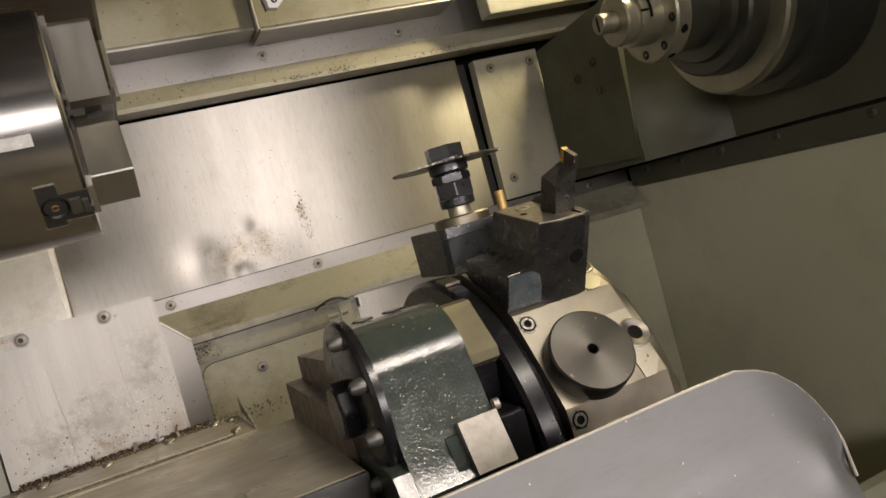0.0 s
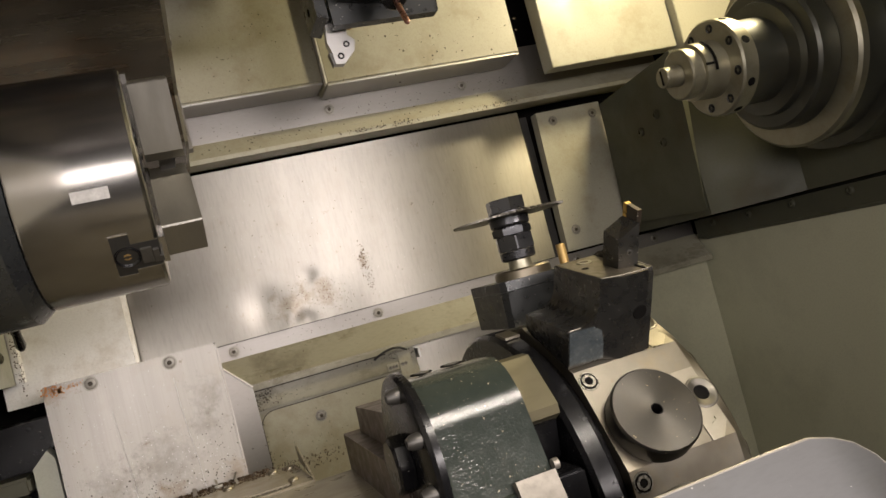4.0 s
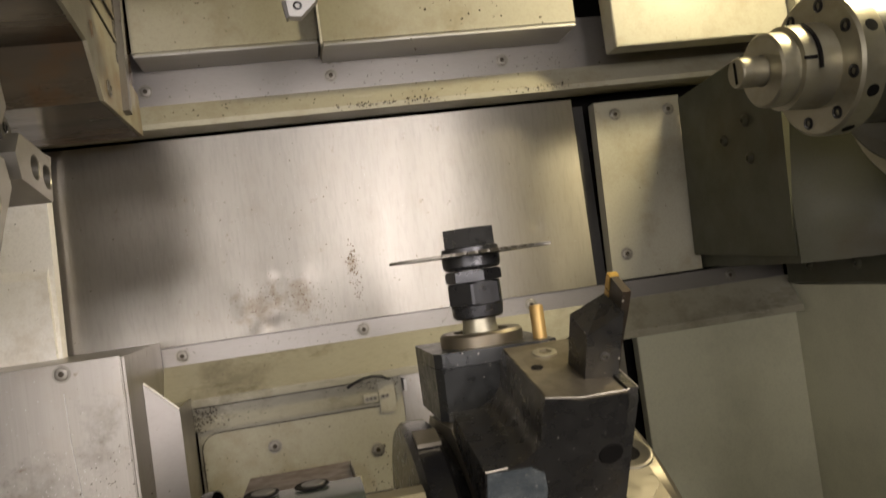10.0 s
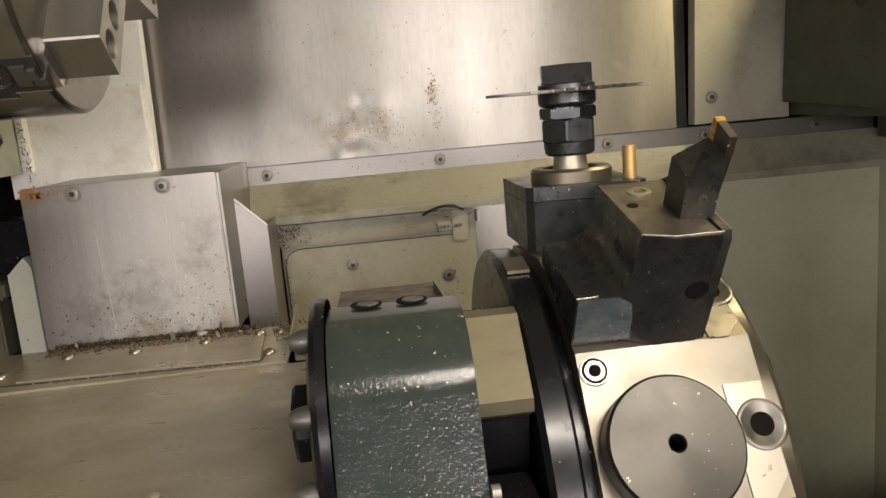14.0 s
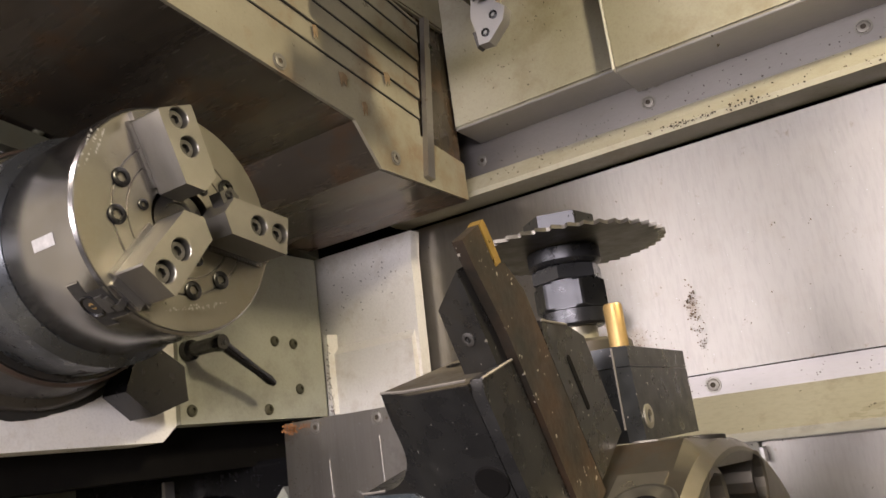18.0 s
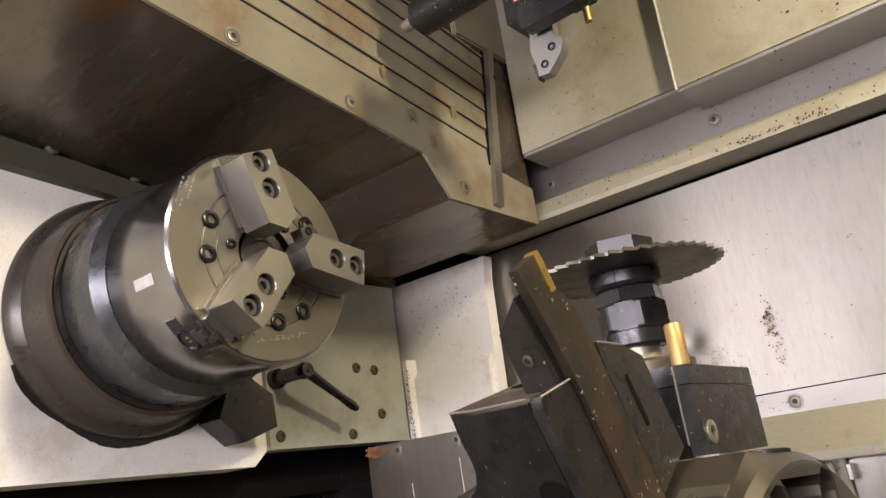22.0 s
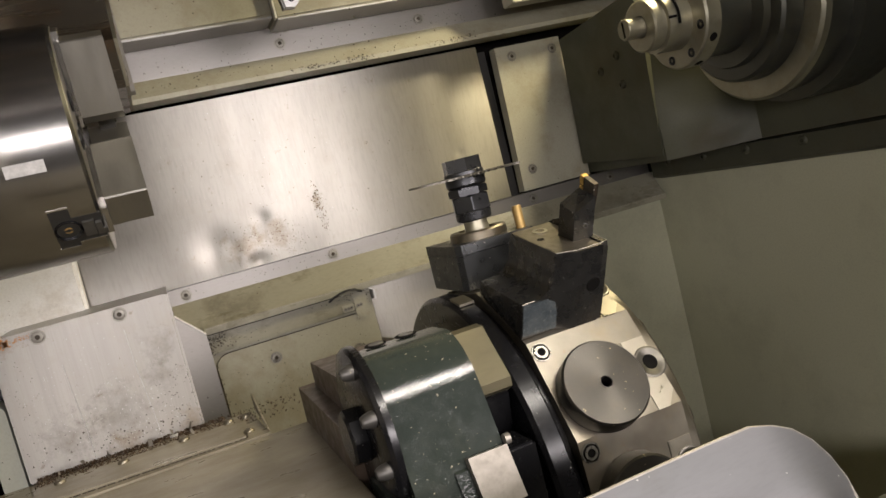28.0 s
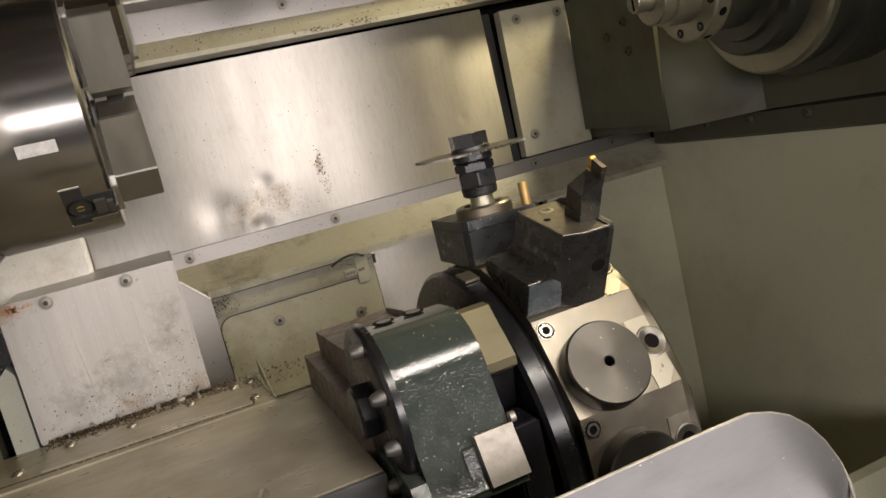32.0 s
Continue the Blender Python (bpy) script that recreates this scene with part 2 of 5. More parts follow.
M_NOSE = mat("dull_spindle_steel", (0.36, 0.34, 0.26), 0.42, 0.85, alt=(0.28, 0.265, 0.2), scale=30, amount=0.5, bump=0.01, grain_amt=0.1, stain=(0.2, 0.16, 0.09), stain_amount=0.3, stain_scale=40)
M_SLEEVE = mat("oily_grey_spindle_steel", (0.095, 0.097, 0.085), 0.4, 0.8, alt=(0.11, 0.107, 0.085), scale=24, amount=0.5, bump=0.01, grain_amt=0.08, stain=(0.12, 0.1, 0.06), stain_amount=0.3, stain_scale=18)
# near-black that stands in for shade inside holes, gaps and depths
M_DARK = mat("void_shade", (0.005, 0.0045, 0.004), 0.85, 0.0, scale=10, amount=0.4, bump=0.0, spec=0.1)
M_RUBBER = mat("dark_seal", (0.02, 0.019, 0.017), 0.55, 0.0, scale=40, amount=0.4)
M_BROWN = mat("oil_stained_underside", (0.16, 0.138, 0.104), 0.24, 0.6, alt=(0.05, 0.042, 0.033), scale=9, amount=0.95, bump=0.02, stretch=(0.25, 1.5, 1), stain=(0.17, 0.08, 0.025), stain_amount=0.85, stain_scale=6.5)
M_SHEET = mat("grey_sheet_metal", (0.115, 0.115, 0.115), 0.46, 0.4, alt=(0.095, 0.095, 0.095), scale=9, amount=0.5, bump=0.03, rough_var=0.05, grain_amt=0.2, fine=300, stretch=(0.35, 1.6, 1.6), stain=(0.09, 0.085, 0.07), stain_amount=0.3, stain_scale=22, specks=(0.42, 0.41, 0.38), speck_scale=240, speck_level=0.735)
M_TOPCOV = mat("olive_cover_sheet", (0.3, 0.27, 0.2), 0.36, 0.3, alt=(0.22, 0.19, 0.135), scale=12, amount=0.7, bump=0.04, stretch=(0.6, 1.4, 1), stain=(0.14, 0.115, 0.07), stain_amount=0.45, stain_scale=10, specks=(0.09, 0.07, 0.04), speck_scale=230, speck_level=0.735)
M_CHIP = mat("metal_chips", (0.04, 0.024, 0.012), 0.5, 0.2, alt=(0.14, 0.09, 0.05), scale=260, amount=0.8, bump=0)
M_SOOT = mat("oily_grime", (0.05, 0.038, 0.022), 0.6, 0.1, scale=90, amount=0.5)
M_RUN = mat("rust_run", (0.19, 0.115, 0.05), 0.5, 0.1, alt=(0.26, 0.2, 0.12), scale=110, amount=0.9)
M_SPOT = mat("brown_grime", (0.12, 0.075, 0.035), 0.6, 0.1, alt=(0.07, 0.045, 0.022), scale=120, amount=0.8)
M_LABEL = mat("worn_white_label", (0.55, 0.54, 0.52), 0.5, 0.0, alt=(0.3, 0.29, 0.28), scale=160, amount=0.8)
M_CONC = mat("workshop_floor_paint", (0.12, 0.12, 0.115), 0.5, 0.0, scale=3, amount=0.4)
M_ROOM = mat("workshop_wall_paint", (0.15, 0.15, 0.145), 0.7, 0.0, scale=2, amount=0.3)



def smear(m, places, colour):
    """Brown smears with their own ragged shape at given places (x, y, z, radius) of a material."""
    nt = m.node_tree
    N, L = nt.nodes, nt.links
    b = N["Principled BSDF"]
    was = b.inputs["Base Color"].links[0].from_socket
    geo = N.new("ShaderNodeNewGeometry")
    n = N.new("ShaderNodeTexNoise")
    n.inputs["Scale"].default_value, n.inputs["Detail"].default_value, n.inputs["Roughness"].default_value = 70.0, 8.0, 0.75
    L.new(geo.outputs["Position"], n.inputs["Vector"])
    for x, y, z, r in places:
        d = N.new("ShaderNodeVectorMath")
        d.operation = "DISTANCE"
        L.new(geo.outputs["Position"], d.inputs[0])
        d.inputs[1].default_value = (x, y, z)
        near = N.new("ShaderNodeMapRange")
        near.inputs["From Min"].default_value, near.inputs["From Max"].default_value = r, 0.0
        near.inputs["To Max"].default_value = 0.34
        L.new(d.outputs["Value"], near.inputs["Value"])
        add = N.new("ShaderNodeMath")
        add.operation = "ADD"
        L.new(near.outputs["Result"], add.inputs[0])
        L.new(n.outputs["Fac"], add.inputs[1])
        cut = N.new("ShaderNodeMapRange")
        cut.inputs["From Min"].default_value, cut.inputs["From Max"].default_value = 0.62, 0.85
        cut.inputs["To Max"].default_value = 0.5
        L.new(add.outputs[0], cut.inputs["Value"])
        x2 = N.new("ShaderNodeMix")
        x2.data_type = "RGBA"
        L.new(cut.outputs["Result"], x2.inputs[0])
        L.new(was, x2.inputs[6])
        x2.inputs[7].default_value = (*colour, 1)
        was = x2.outputs[2]
    L.new(was, b.inputs["Base Color"])


smear(M_PLATE, [(0.085, 0.597, 1.04, 0.04), (0.13, 0.597, 1.045, 0.04), (0.197, 0.597, 1.075, 0.016)], (0.17, 0.12, 0.065))
smear(M_COVER, [(-0.045, 0.43, 0.965, 0.035), (-0.05, 0.43, 0.935, 0.03), (-0.1, 0.43, 0.905, 0.06), (-0.15, 0.43, 0.9, 0.05)], (0.17, 0.16, 0.145))
smear(M_COVER, [(-0.19, 0.43, 1.01, 0.03), (-0.1, 0.43, 0.875, 0.03), (-0.03, 0.43, 0.875, 0.03), (-0.01, 0.5, 0.85, 0.08)], (0.2, 0.14, 0.08))

smear(M_TURRET, [(0.275, 0.135, 0.965, 0.035), (0.29, 0.2, 0.973, 0.02)], (0.22, 0.125, 0.05))

# ---- mesh helpers ----
ALONG_X = Matrix(((0, 0, 1, 0), (1, 0, 0, 0), (0, 1, 0, 0), (0, 0, 0, 1)))  # (a, b, h) -> y=a, z=b, x=h
ALONG_Y = Matrix(((1, 0, 0, 0), (0, 0, -1, 0), (0, 1, 0, 0), (0, 0, 0, 1)))  # (a, b, h) -> x=a, z=b, y=-h


def finish(bm, name, sharp=35):
    bmesh.ops.recalc_face_normals(bm, faces=bm.faces)
    for f in bm.faces:
        f.smooth = True
    lim = radians(sharp)
    for e in bm.edges:
        e.smooth = len(e.link_faces) == 2 and e.calc_face_angle(0) < lim
    me = bpy.data.meshes.new(name)
    bm.to_mesh(me)
    bm.free()
    return me


def part(name, bm, material, parent=None, label="", sharp=35):
    me = finish(bm, name, sharp)
    me.materials.append(material)
    ob = new(name, me)
    if parent:
        ob.parent = parent
        ob.matrix_parent_inverse = ROOTS[parent.name]
    ROOTS[ob.name] = Matrix() if not parent else ROOTS[parent.name]
    if parent:
        ROOTS[ob.name] = Matrix()
    if label:
        ob["label"] = label
    return ob


ROOTS = {}


def thing(name, at, label, category, group="", kind=""):
    ob = new(name)
    ob.empty_display_size = 0.02
    ob.location = at
    ROOTS[ob.name] = Matrix.Translation(at).inverted()
    return tagged(ob, label, category, group, kind)


def slab(name, bm, material, label="", category="", kind="structure"):
    return tagged(part(name, bm, material), label, category, kind=kind)


def placed(name, me, m, parent=None, label=""):
    ob = new(name, me)
    ob.matrix_basis = m
    if parent:
        ob.parent = parent
        ob.matrix_parent_inverse = ROOTS[parent.name]
    if label:
        ob["label"] = label
    return ob


def bevel(bm, r, seg=2, angle=30):
    if r:
        es = [e for e in bm.edges if len(e.link_faces) == 2 and e.calc_face_angle(0) > radians(angle)]
        bmesh.ops.bevel(bm, geom=es, offset=r, segments=seg, affect="EDGES", clamp_overlap=True)
    return bm


def box(x0, x1, y0, y1, z0, z1, r=0.0, bm=None, seg=2):
    own = bmesh.new()
    bmesh.ops.create_cube(own, size=1, matrix=Matrix.Translation(((x0 + x1) / 2, (y0 + y1) / 2, (z0 + z1) / 2)) @ Matrix.Diagonal((x1 - x0, y1 - y0, z1 - z0, 1)))
    bevel(own, r, seg)
    return merge(bm, own)


def merge(bm, own):
    if bm is None:
        return own
    me = bpy.data.meshes.new("joined")
    own.to_mesh(me)
    own.free()
    bm.from_mesh(me)
    bpy.data.meshes.remove(me)
    return bm


def prism(poly, h0, h1, m=ALONG_X, r=0.0, bm=None, seg=2, holes=()):
    """A polygon pushed from h0 to h1 along the third axis of m. holes: (a, b, radius, depth) sunk from the h1 end."""
    own = bmesh.new()
    low = [own.verts.new((a, b, h0)) for a, b in poly]
    top = [own.verts.new((a, b, h1)) for a, b in poly]
    n = len(poly)
    own.faces.new(low[::-1])
    for i in range(n):
        own.faces.new((low[i], low[(i + 1) % n], top[(i + 1) % n], top[i]))
    if not holes:
        own.faces.new(top)
        bevel(own, r, seg)
    else:
        edges = [own.edges.get((top[i], top[(i + 1) % n])) for i in range(n)]
        for a, b, rad, depth in holes:
            k = 16
            rings = [[own.verts.new((a + q * math.cos(2 * math.pi * i / k), b + q * math.sin(2 * math.pi * i / k), z)) for i in range(k)] for q, z in ((rad, h1), (rad * 0.93, h1 - 0.08 * rad), (rad * 0.93, h1 - depth))]
            edges += [own.edges.new((rings[0][i], rings[0][(i + 1) % k])) for i in range(k)]
            for u, v in ((0, 1), (1, 2)):
                for i in range(k):
                    own.faces.new((rings[u][i], rings[u][(i + 1) % k], rings[v][(i + 1) % k], rings[v][i]))
            own.faces.new(rings[2])
        bmesh.ops.triangle_fill(own, use_beauty=True, use_dissolve=False, edges=edges)
    own.transform(m)
    return merge(bm, own)


def lathe(profile, n=32, m=Matrix(), bm=None, start=0.0, sweep=360.0):
    """Turns (height, radius) pairs about the local z axis."""
    own = bmesh.new()
    full = sweep >= 359.9
    k = n if full else n + 1
    rings = []
    for h, r in profile:
        if r < 1e-6:
            rings.append([own.verts.new((0, 0, h))])
        else:
            rings.append([own.verts.new((r * math.cos(radians(start + sweep * i / n)), r * math.sin(radians(start + sweep * i / n)), h)) for i in range(k)])
    for a, b in zip(rings, rings[1:]):
        for i in range(n):
            j = (i + 1) % k
            quad = [a[i % len(a)], a[j % len(a)], b[j % len(b)], b[i % len(b)]]
            face = []
            for v in quad:
                if v not in face:
                    face.append(v)
            if len(face) > 2:
                own.faces.new(face)
    own.transform(m)
    return merge(bm, own)


def turn_x(x, y, z):
    """Local z runs along world x from this place."""
    return Matrix.Translation((x, y, z)) @ ALONG_X


def facing(at, normal, spin=0.0):
    """Local z along the normal."""
    q = Vector(normal).to_track_quat("Z", "Y").to_matrix().to_4x4()
    return Matrix.Translation(at) @ q @ Matrix.Rotation(radians(spin), 4, "Z")


def hex_r(r, i, n):
    a = (2 * math.pi * i / n) % (math.pi / 3) - math.pi / 6
    return r * math.cos(math.pi / 6) / math.cos(a)


def screw_mesh(name, r, h, socket=0.5, dome=False, material=None, hexed=True):
    """A screw head on its seat at z 0, with a hexagon recess."""
    bm = bmesh.new()
    n = 18
    prof = [(-0.002, r), (h * 0.75, r), (h, r * 0.88)] if not dome else [(-0.002, r), (h * 0.25, r), (h * 0.7, r * 0.86), (h, r * 0.6)]
    rings = [[bm.verts.new((q * math.cos(2 * math.pi * i / n), q * math.sin(2 * math.pi * i / n), z)) for i in range(n)] for z, q in prof]
    s = r * socket
    for z in (h, max(h - 0.9 * s, -0.0015)):
        rings.append([bm.verts.new((hex_r(s, i, n) * math.cos(2 * math.pi * i / n), hex_r(s, i, n) * math.sin(2 * math.pi * i / n), z)) for i in range(n)])
    for a, b in zip(rings, rings[1:]):
        for i in range(n):
            bm.faces.new((a[i], a[(i + 1) % n], b[(i + 1) % n], b[i]))
    bm.faces.new(rings[-1])
    me = finish(bm, name)
    me.materials.append(material or M_STEEL)
    return me


def arc(cx, cy, r, a0, a1, n=8):
    return [(cx + r * math.cos(radians(a0 + (a1 - a0) * i / n)), cy + r * math.sin(radians(a0 + (a1 - a0) * i / n))) for i in range(n + 1)]


def curve_bar(points, r, n=10, bm=None):
    """A round bar along points, with its bends kept."""
    own = bmesh.new()
    pts = [Vector(p) for p in points]
    rings = []
    for i, p in enumerate(pts):
        d = ((pts[i] - pts[i - 1]).normalized() if i else Vector()) + ((pts[i + 1] - pts[i]).normalized() if i + 1 < len(pts) else Vector())
        q = d.normalized().to_track_quat("Z", "Y").to_matrix()
        rings.append([own.verts.new(p + q @ Vector((r * math.cos(2 * math.pi * k / n), r * math.sin(2 * math.pi * k / n), 0))) for k in range(n)])
    for a, b in zip(rings, rings[1:]):
        for k in range(n):
            own.faces.new((a[k], a[(k + 1) % n], b[(k + 1) % n], b[k]))
    own.faces.new(rings[0][::-1]), own.faces.new(rings[-1])
    return merge(bm, own)


def sunk_screw(name, r):
    """A countersunk head in a dark ringed seat."""
    bm = lathe([(0.0001, r * 1.34), (0.0005, r * 1.32), (0.0005, r * 1.02), (0.0002, r), (0.0009, r * 0.97), (0.0011, r * 0.9), (0.0011, r * 0.44), (0.0003, r * 0.4), (0.0003, 0)], 24)
    me = finish(bm, name)
    me.materials.append(mat("zinc_screw", (0.3, 0.285, 0.25), 0.45, 0.7, scale=90))
    me.materials.append(M_SOOT)
    for p in me.polygons:
        q = (p.center.x ** 2 + p.center.y ** 2) ** 0.5 / r
        p.material_index = 1 if q < 0.43 or 0.97 < q < 1.06 else 0
    return me


S_FLAT = sunk_screw("screw", 0.0057)
S_DOME = screw_mesh("dome_screw", 0.0058, 0.0035, 0.45, dome=True, material=mat("oily_dome_screw", (0.28, 0.25, 0.19), 0.35, 0.8, scale=90))
S_DARK = screw_mesh("dark_screw", 0.0062, 0.0035, 0.45, dome=True, material=M_GRIMY_SHADED)
S_CAP = screw_mesh("cap_screw", 0.0078, 0.006, 0.5, material=mat("oiled_cap_screw", (0.09, 0.085, 0.075), 0.3, 0.8, scale=90))


# ---- setting: workshop shell ----
slab("floor", box(-3, 3, -3.2, 2.2, -0.1, 0), M_CONC, "grey painted workshop floor under the machine", "floor")
slab("ceiling", box(-3, 3, -3.2, 2.2, 3.2, 3.3), M_ROOM, "pale workshop ceiling", "ceiling")
slab("wall_north", box(-3, 3, 2.2, 2.3, 0, 3.2), M_ROOM, "pale workshop wall behind the machine", "wall")
slab("wall_south", box(-3, 3, -3.3, -3.2, 0, 3.2), M_ROOM, "pale workshop wall facing the machine", "wall")
slab("wall_west", box(-3.1, -3, -3.2, 2.2, 0, 3.2), M_ROOM, "pale workshop side wall", "wall")
slab("wall_east", box(3, 3.1, -3.2, 2.2, 0, 3.2), M_ROOM, "pale workshop side wall", "wall")

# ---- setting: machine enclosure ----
# backing sheet and chip pan are black to give the shade behind and below
slab("enclosure_back", box(-0.75, 0.86, 0.63, 0.66, 0.45, 1.8), M_DARK, "black backing sheet standing in for the shade behind the panels", "wall")
slab("enclosure_left", box(-0.78, -0.75, -0.18, 0.66, 0.45, 1.8), M_OLIVE, "olive painted side sheet of the enclosure", "wall")
slab("enclosure_top", box(-0.78, 0.86, -0.3299, 0.66, 1.8, 1.83), M_OLIVE, "olive painted top sheet of the enclosure", "ceiling")
slab("chip_pan", box(-0.78, 0.86, -0.3, 0.66, 0.42, 0.45), M_DARK, "chip pan floor coloured black as deep shade", "pan")
slab("enclosure_front", box(-0.78, 0.86, -0.33, -0.3, 0.0, 0.66, 0.004), M_OLIVE, "olive painted front apron below the door", "wall")

# front covers out of view; the right one is added to block window light
slab("front_light_block_right", box(0.53, 0.86, -0.36, -0.33, 0.0, 1.83, 0.003), M_OLIVE, "olive unseen front cover added to block window light", "wall")
slab("enclosure_front_left", box(-0.78, -0.4, -0.36, -0.33, 0.0, 1.62, 0.003), M_GRIMY_SHADED, "dark olive front cover beside the door opening", "wall")
slab("enclosure_front_top", box(-0.78, 0.5299, -0.36, -0.33, 1.62, 1.83, 0.003), M_OLIVE, "olive painted door header", "wall")
# right side wall, its ledge and screwed rail
slab("wall_right_lower", box(0.74, 0.765, -0.3, 0.63, 0.45, 0.985, 0.002), M_OLIVE, "olive painted lower side wall of the enclosure", "wall")
slab("chip_chute", prism([(0.4, 0.346), (0.4, 0.36), (0.13, 0.64), (0.118, 0.638), (0.118, 0.46), (0.13, 0.46), (0.13, 0.618)], 0.33, 0.7395, ALONG_X, 0.001), M_OLIVE, "olive painted sloping chip chute below the turret", "chute")
slab("wall_right_upper", box(0.86, 0.89, -0.3, 0.66, 0.45, 1.83), M_OLIVE, "olive painted upper side wall of the enclosure", "wall")
rail_r = thing("side_rail", (0.74, 0.2, 0.985), "olive painted rail with dome screws along the side wall", "rail", kind="structure")
part("flange", prism([(0.722, 0.98), (0.738, 0.975), (0.76, 0.975), (0.8, 1.03), (0.795, 1.034), (0.742, 1.012), (0.722, 1.008)], -0.575, 0.3, ALONG_Y, 0.0015), M_GRIMY_SHADED, rail_r)
for y in (0.135, 0.269, 0.365, 0.45, 0.53):
    placed("screw", S_DARK, facing((0.7225, y, 1.0), (-1, 0, 0.1)), rail_r)

# back plate, rails and panels
plate = thing("back_plate", (0.19, 0.6, 1.01), "large brushed steel way cover plate with dents and brown stains", "panel", kind="structure")
def dented(x0, x1, z0, z1, y, nx, nz, dents):
    bm = bmesh.new()
    grid = []
    for j in range(nz + 1):
        row = []
        for i in range(nx + 1):
            x, z = x0 + (x1 - x0) * i / nx, z0 + (z1 - z0) * j / nz
            d = sum(h * math.exp(-((x - a) / sx) ** 2 - ((z - c) / sz) ** 2) for a, c, sx, sz, h in dents)
            d += 0.00007 * noise.noise(Vector((x * 14, 3, z * 11)))
            row.append(bm.verts.new((x, y - d, z)))
        grid.append(row)
    for j in range(nz):
        for i in range(nx):
            bm.faces.new((grid[j][i], grid[j][i + 1], grid[j + 1][i + 1], grid[j + 1][i]))
    back = [bm.verts.new((x, y + 0.006, z)) for x, z in ((x0, z0), (x1, z0), (x1, z1), (x0, z1))]
    bm.faces.new(back[::-1])
    rim = [grid[0], [r[-1] for r in grid], grid[-1][::-1], [r[0] for r in grid][::-1]]
    for k, edge in enumerate(rim):
        bm.faces.new([*edge[::-1], back[k], back[(k + 1) % 4]])
    return bm


DENTS = [(0.118, 1.072, 0.012, 0.009, -0.0016), (0.128, 1.066, 0.02, 0.016, 0.0009), (0.052, 1.045, 0.022, 0.022, -0.0022), (0.085, 1.03, 0.025, 0.018, 0.0016), (0.102, 1.016, 0.012, 0.01, -0.0018), (0.3, 1.13, 0.12, 0.08, -0.0006), (0.42, 1.09, 0.004, 0.004, -0.0008)]
part("plate", dented(-0.125, 0.484, 1.0095, 1.236, 0.597, 150, 60, DENTS), M_PLATE, plate)
upper = thing("upper_rail", (0.2, 0.6, 1.24), "cream painted upper rail with a sloped lip and screws", "rail", kind="structure")
part("strip", box(-0.1, 0.735, 0.58, 0.6, 1.262, 1.33, 0.001), M_STRIP, upper)
part("lip", prism([(0.58, 1.27), (0.578, 1.27), (0.556, 1.246), (0.556, 1.24), (0.575, 1.238), (0.6, 1.24), (0.6, 1.27)], -0.13, 0.735, ALONG_X, 0.001), M_PAINT, upper, "cream painted sloped lip")
for x in (0.0, 0.2, 0.4):
    placed("screw", S_FLAT, facing((x, 0.5795, 1.287), (0, -1, 0)), upper)
for dx in (-0.006, 0.006):
    placed("screw", sunk_screw("small_screw", 0.0028), facing((0.206 + dx, 0.5795, 1.303), (0, -1, 0)), upper)
part("name_tag", box(0.222, 0.242, 0.5655, 0.5665, 1.252, 1.2575), M_PAINT, upper, "small screwed cream plate")
lower = thing("lower_rail", (0.2, 0.6, 0.94), "cream painted lower rail with a bent lip and screws", "rail", kind="structure")
part("strip", box(-0.06, 0.735, 0.6, 0.62, 0.985, 1.0085, 0.0008), M_STRIP, lower)
part("lip", prism([(0.6, 0.988), (0.598, 0.988), (0.578, 0.958), (0.572, 0.952), (0.572, 0.943), (0.6, 0.943)], -0.0207, 0.735, ALONG_X, 0.002), M_LIP, lower, "oil-filmed cream painted bent lip")
part("edge", box(-0.0207, 0.735, 0.5695, 0.5718, 0.9435, 0.9515, 0.0008), M_LIP, lower, "bare worn front edge")
for x in (0.0, 0.2, 0.4, 0.52, 0.66):
    placed("screw", S_FLAT, facing((x, 0.5995, 0.998), (0, -1, 0)), lower)
right_panel = thing("right_panel", (0.56, 0.585, 1.02), "cream painted panel with three corner screws", "panel", kind="structure")
part("sheet", prism([(0.5, 1.012), (0.6155, 1.012), (0.6155, 1.226), (0.506, 1.226)], -0.6, -0.582, ALONG_Y, 0.001), M_PAINT, right_panel)
for x, z in ((0.531, 1.21), (0.6, 1.21), (0.521, 1.042)):
    placed("screw", S_FLAT, facing((x, 0.5815, z), (0, -1, 0)), right_panel)
part("gap_seal", box(0.4842, 0.4998, 0.604, 0.62, 1.009, 1.228), M_RUBBER, right_panel, "black rubber joint strip")

up_a = thing("upper_panel", (0.1, 0.52, 1.3), "cream painted upper guard panel set back behind its neighbour", "panel", kind="structure")
part("sheet", box(0.0, 0.189, 0.526, 0.6, 1.3105, 1.8, 0.002), M_PAINT, up_a)
part("bottom_fold", box(0.001, 0.1885, 0.5265, 0.598, 1.308, 1.3103, 0.0006), M_STEEL, up_a, "bare folded underside")
up_b = thing("upper_panel", (0.33, 0.52, 1.304), "cream painted upper guard panel with a bright folded edge", "panel", kind="structure")
part("sheet", box(0.191, 0.472, 0.516, 0.6, 1.304, 1.8, 0.002), M_PAINT, up_b)
part("bright_edge", box(0.1895, 0.192, 0.5145, 0.527, 1.304, 1.8, 0.0005), M_WHITE, up_b, "bright worn vertical edge")
part("bottom_fold", box(0.192, 0.4715, 0.5165, 0.598, 1.3015, 1.3038, 0.0006), M_STEEL, up_b, "bare folded underside")
up_c = thing("upper_panel", (0.62, 0.5, 1.271), "cream painted upper guard panel hanging lower than the others", "panel", kind="structure")
part("sheet", box(0.503, 0.713, 0.49, 0.52, 1.2665, 1.8, 0.001), M_PAINT, up_c)
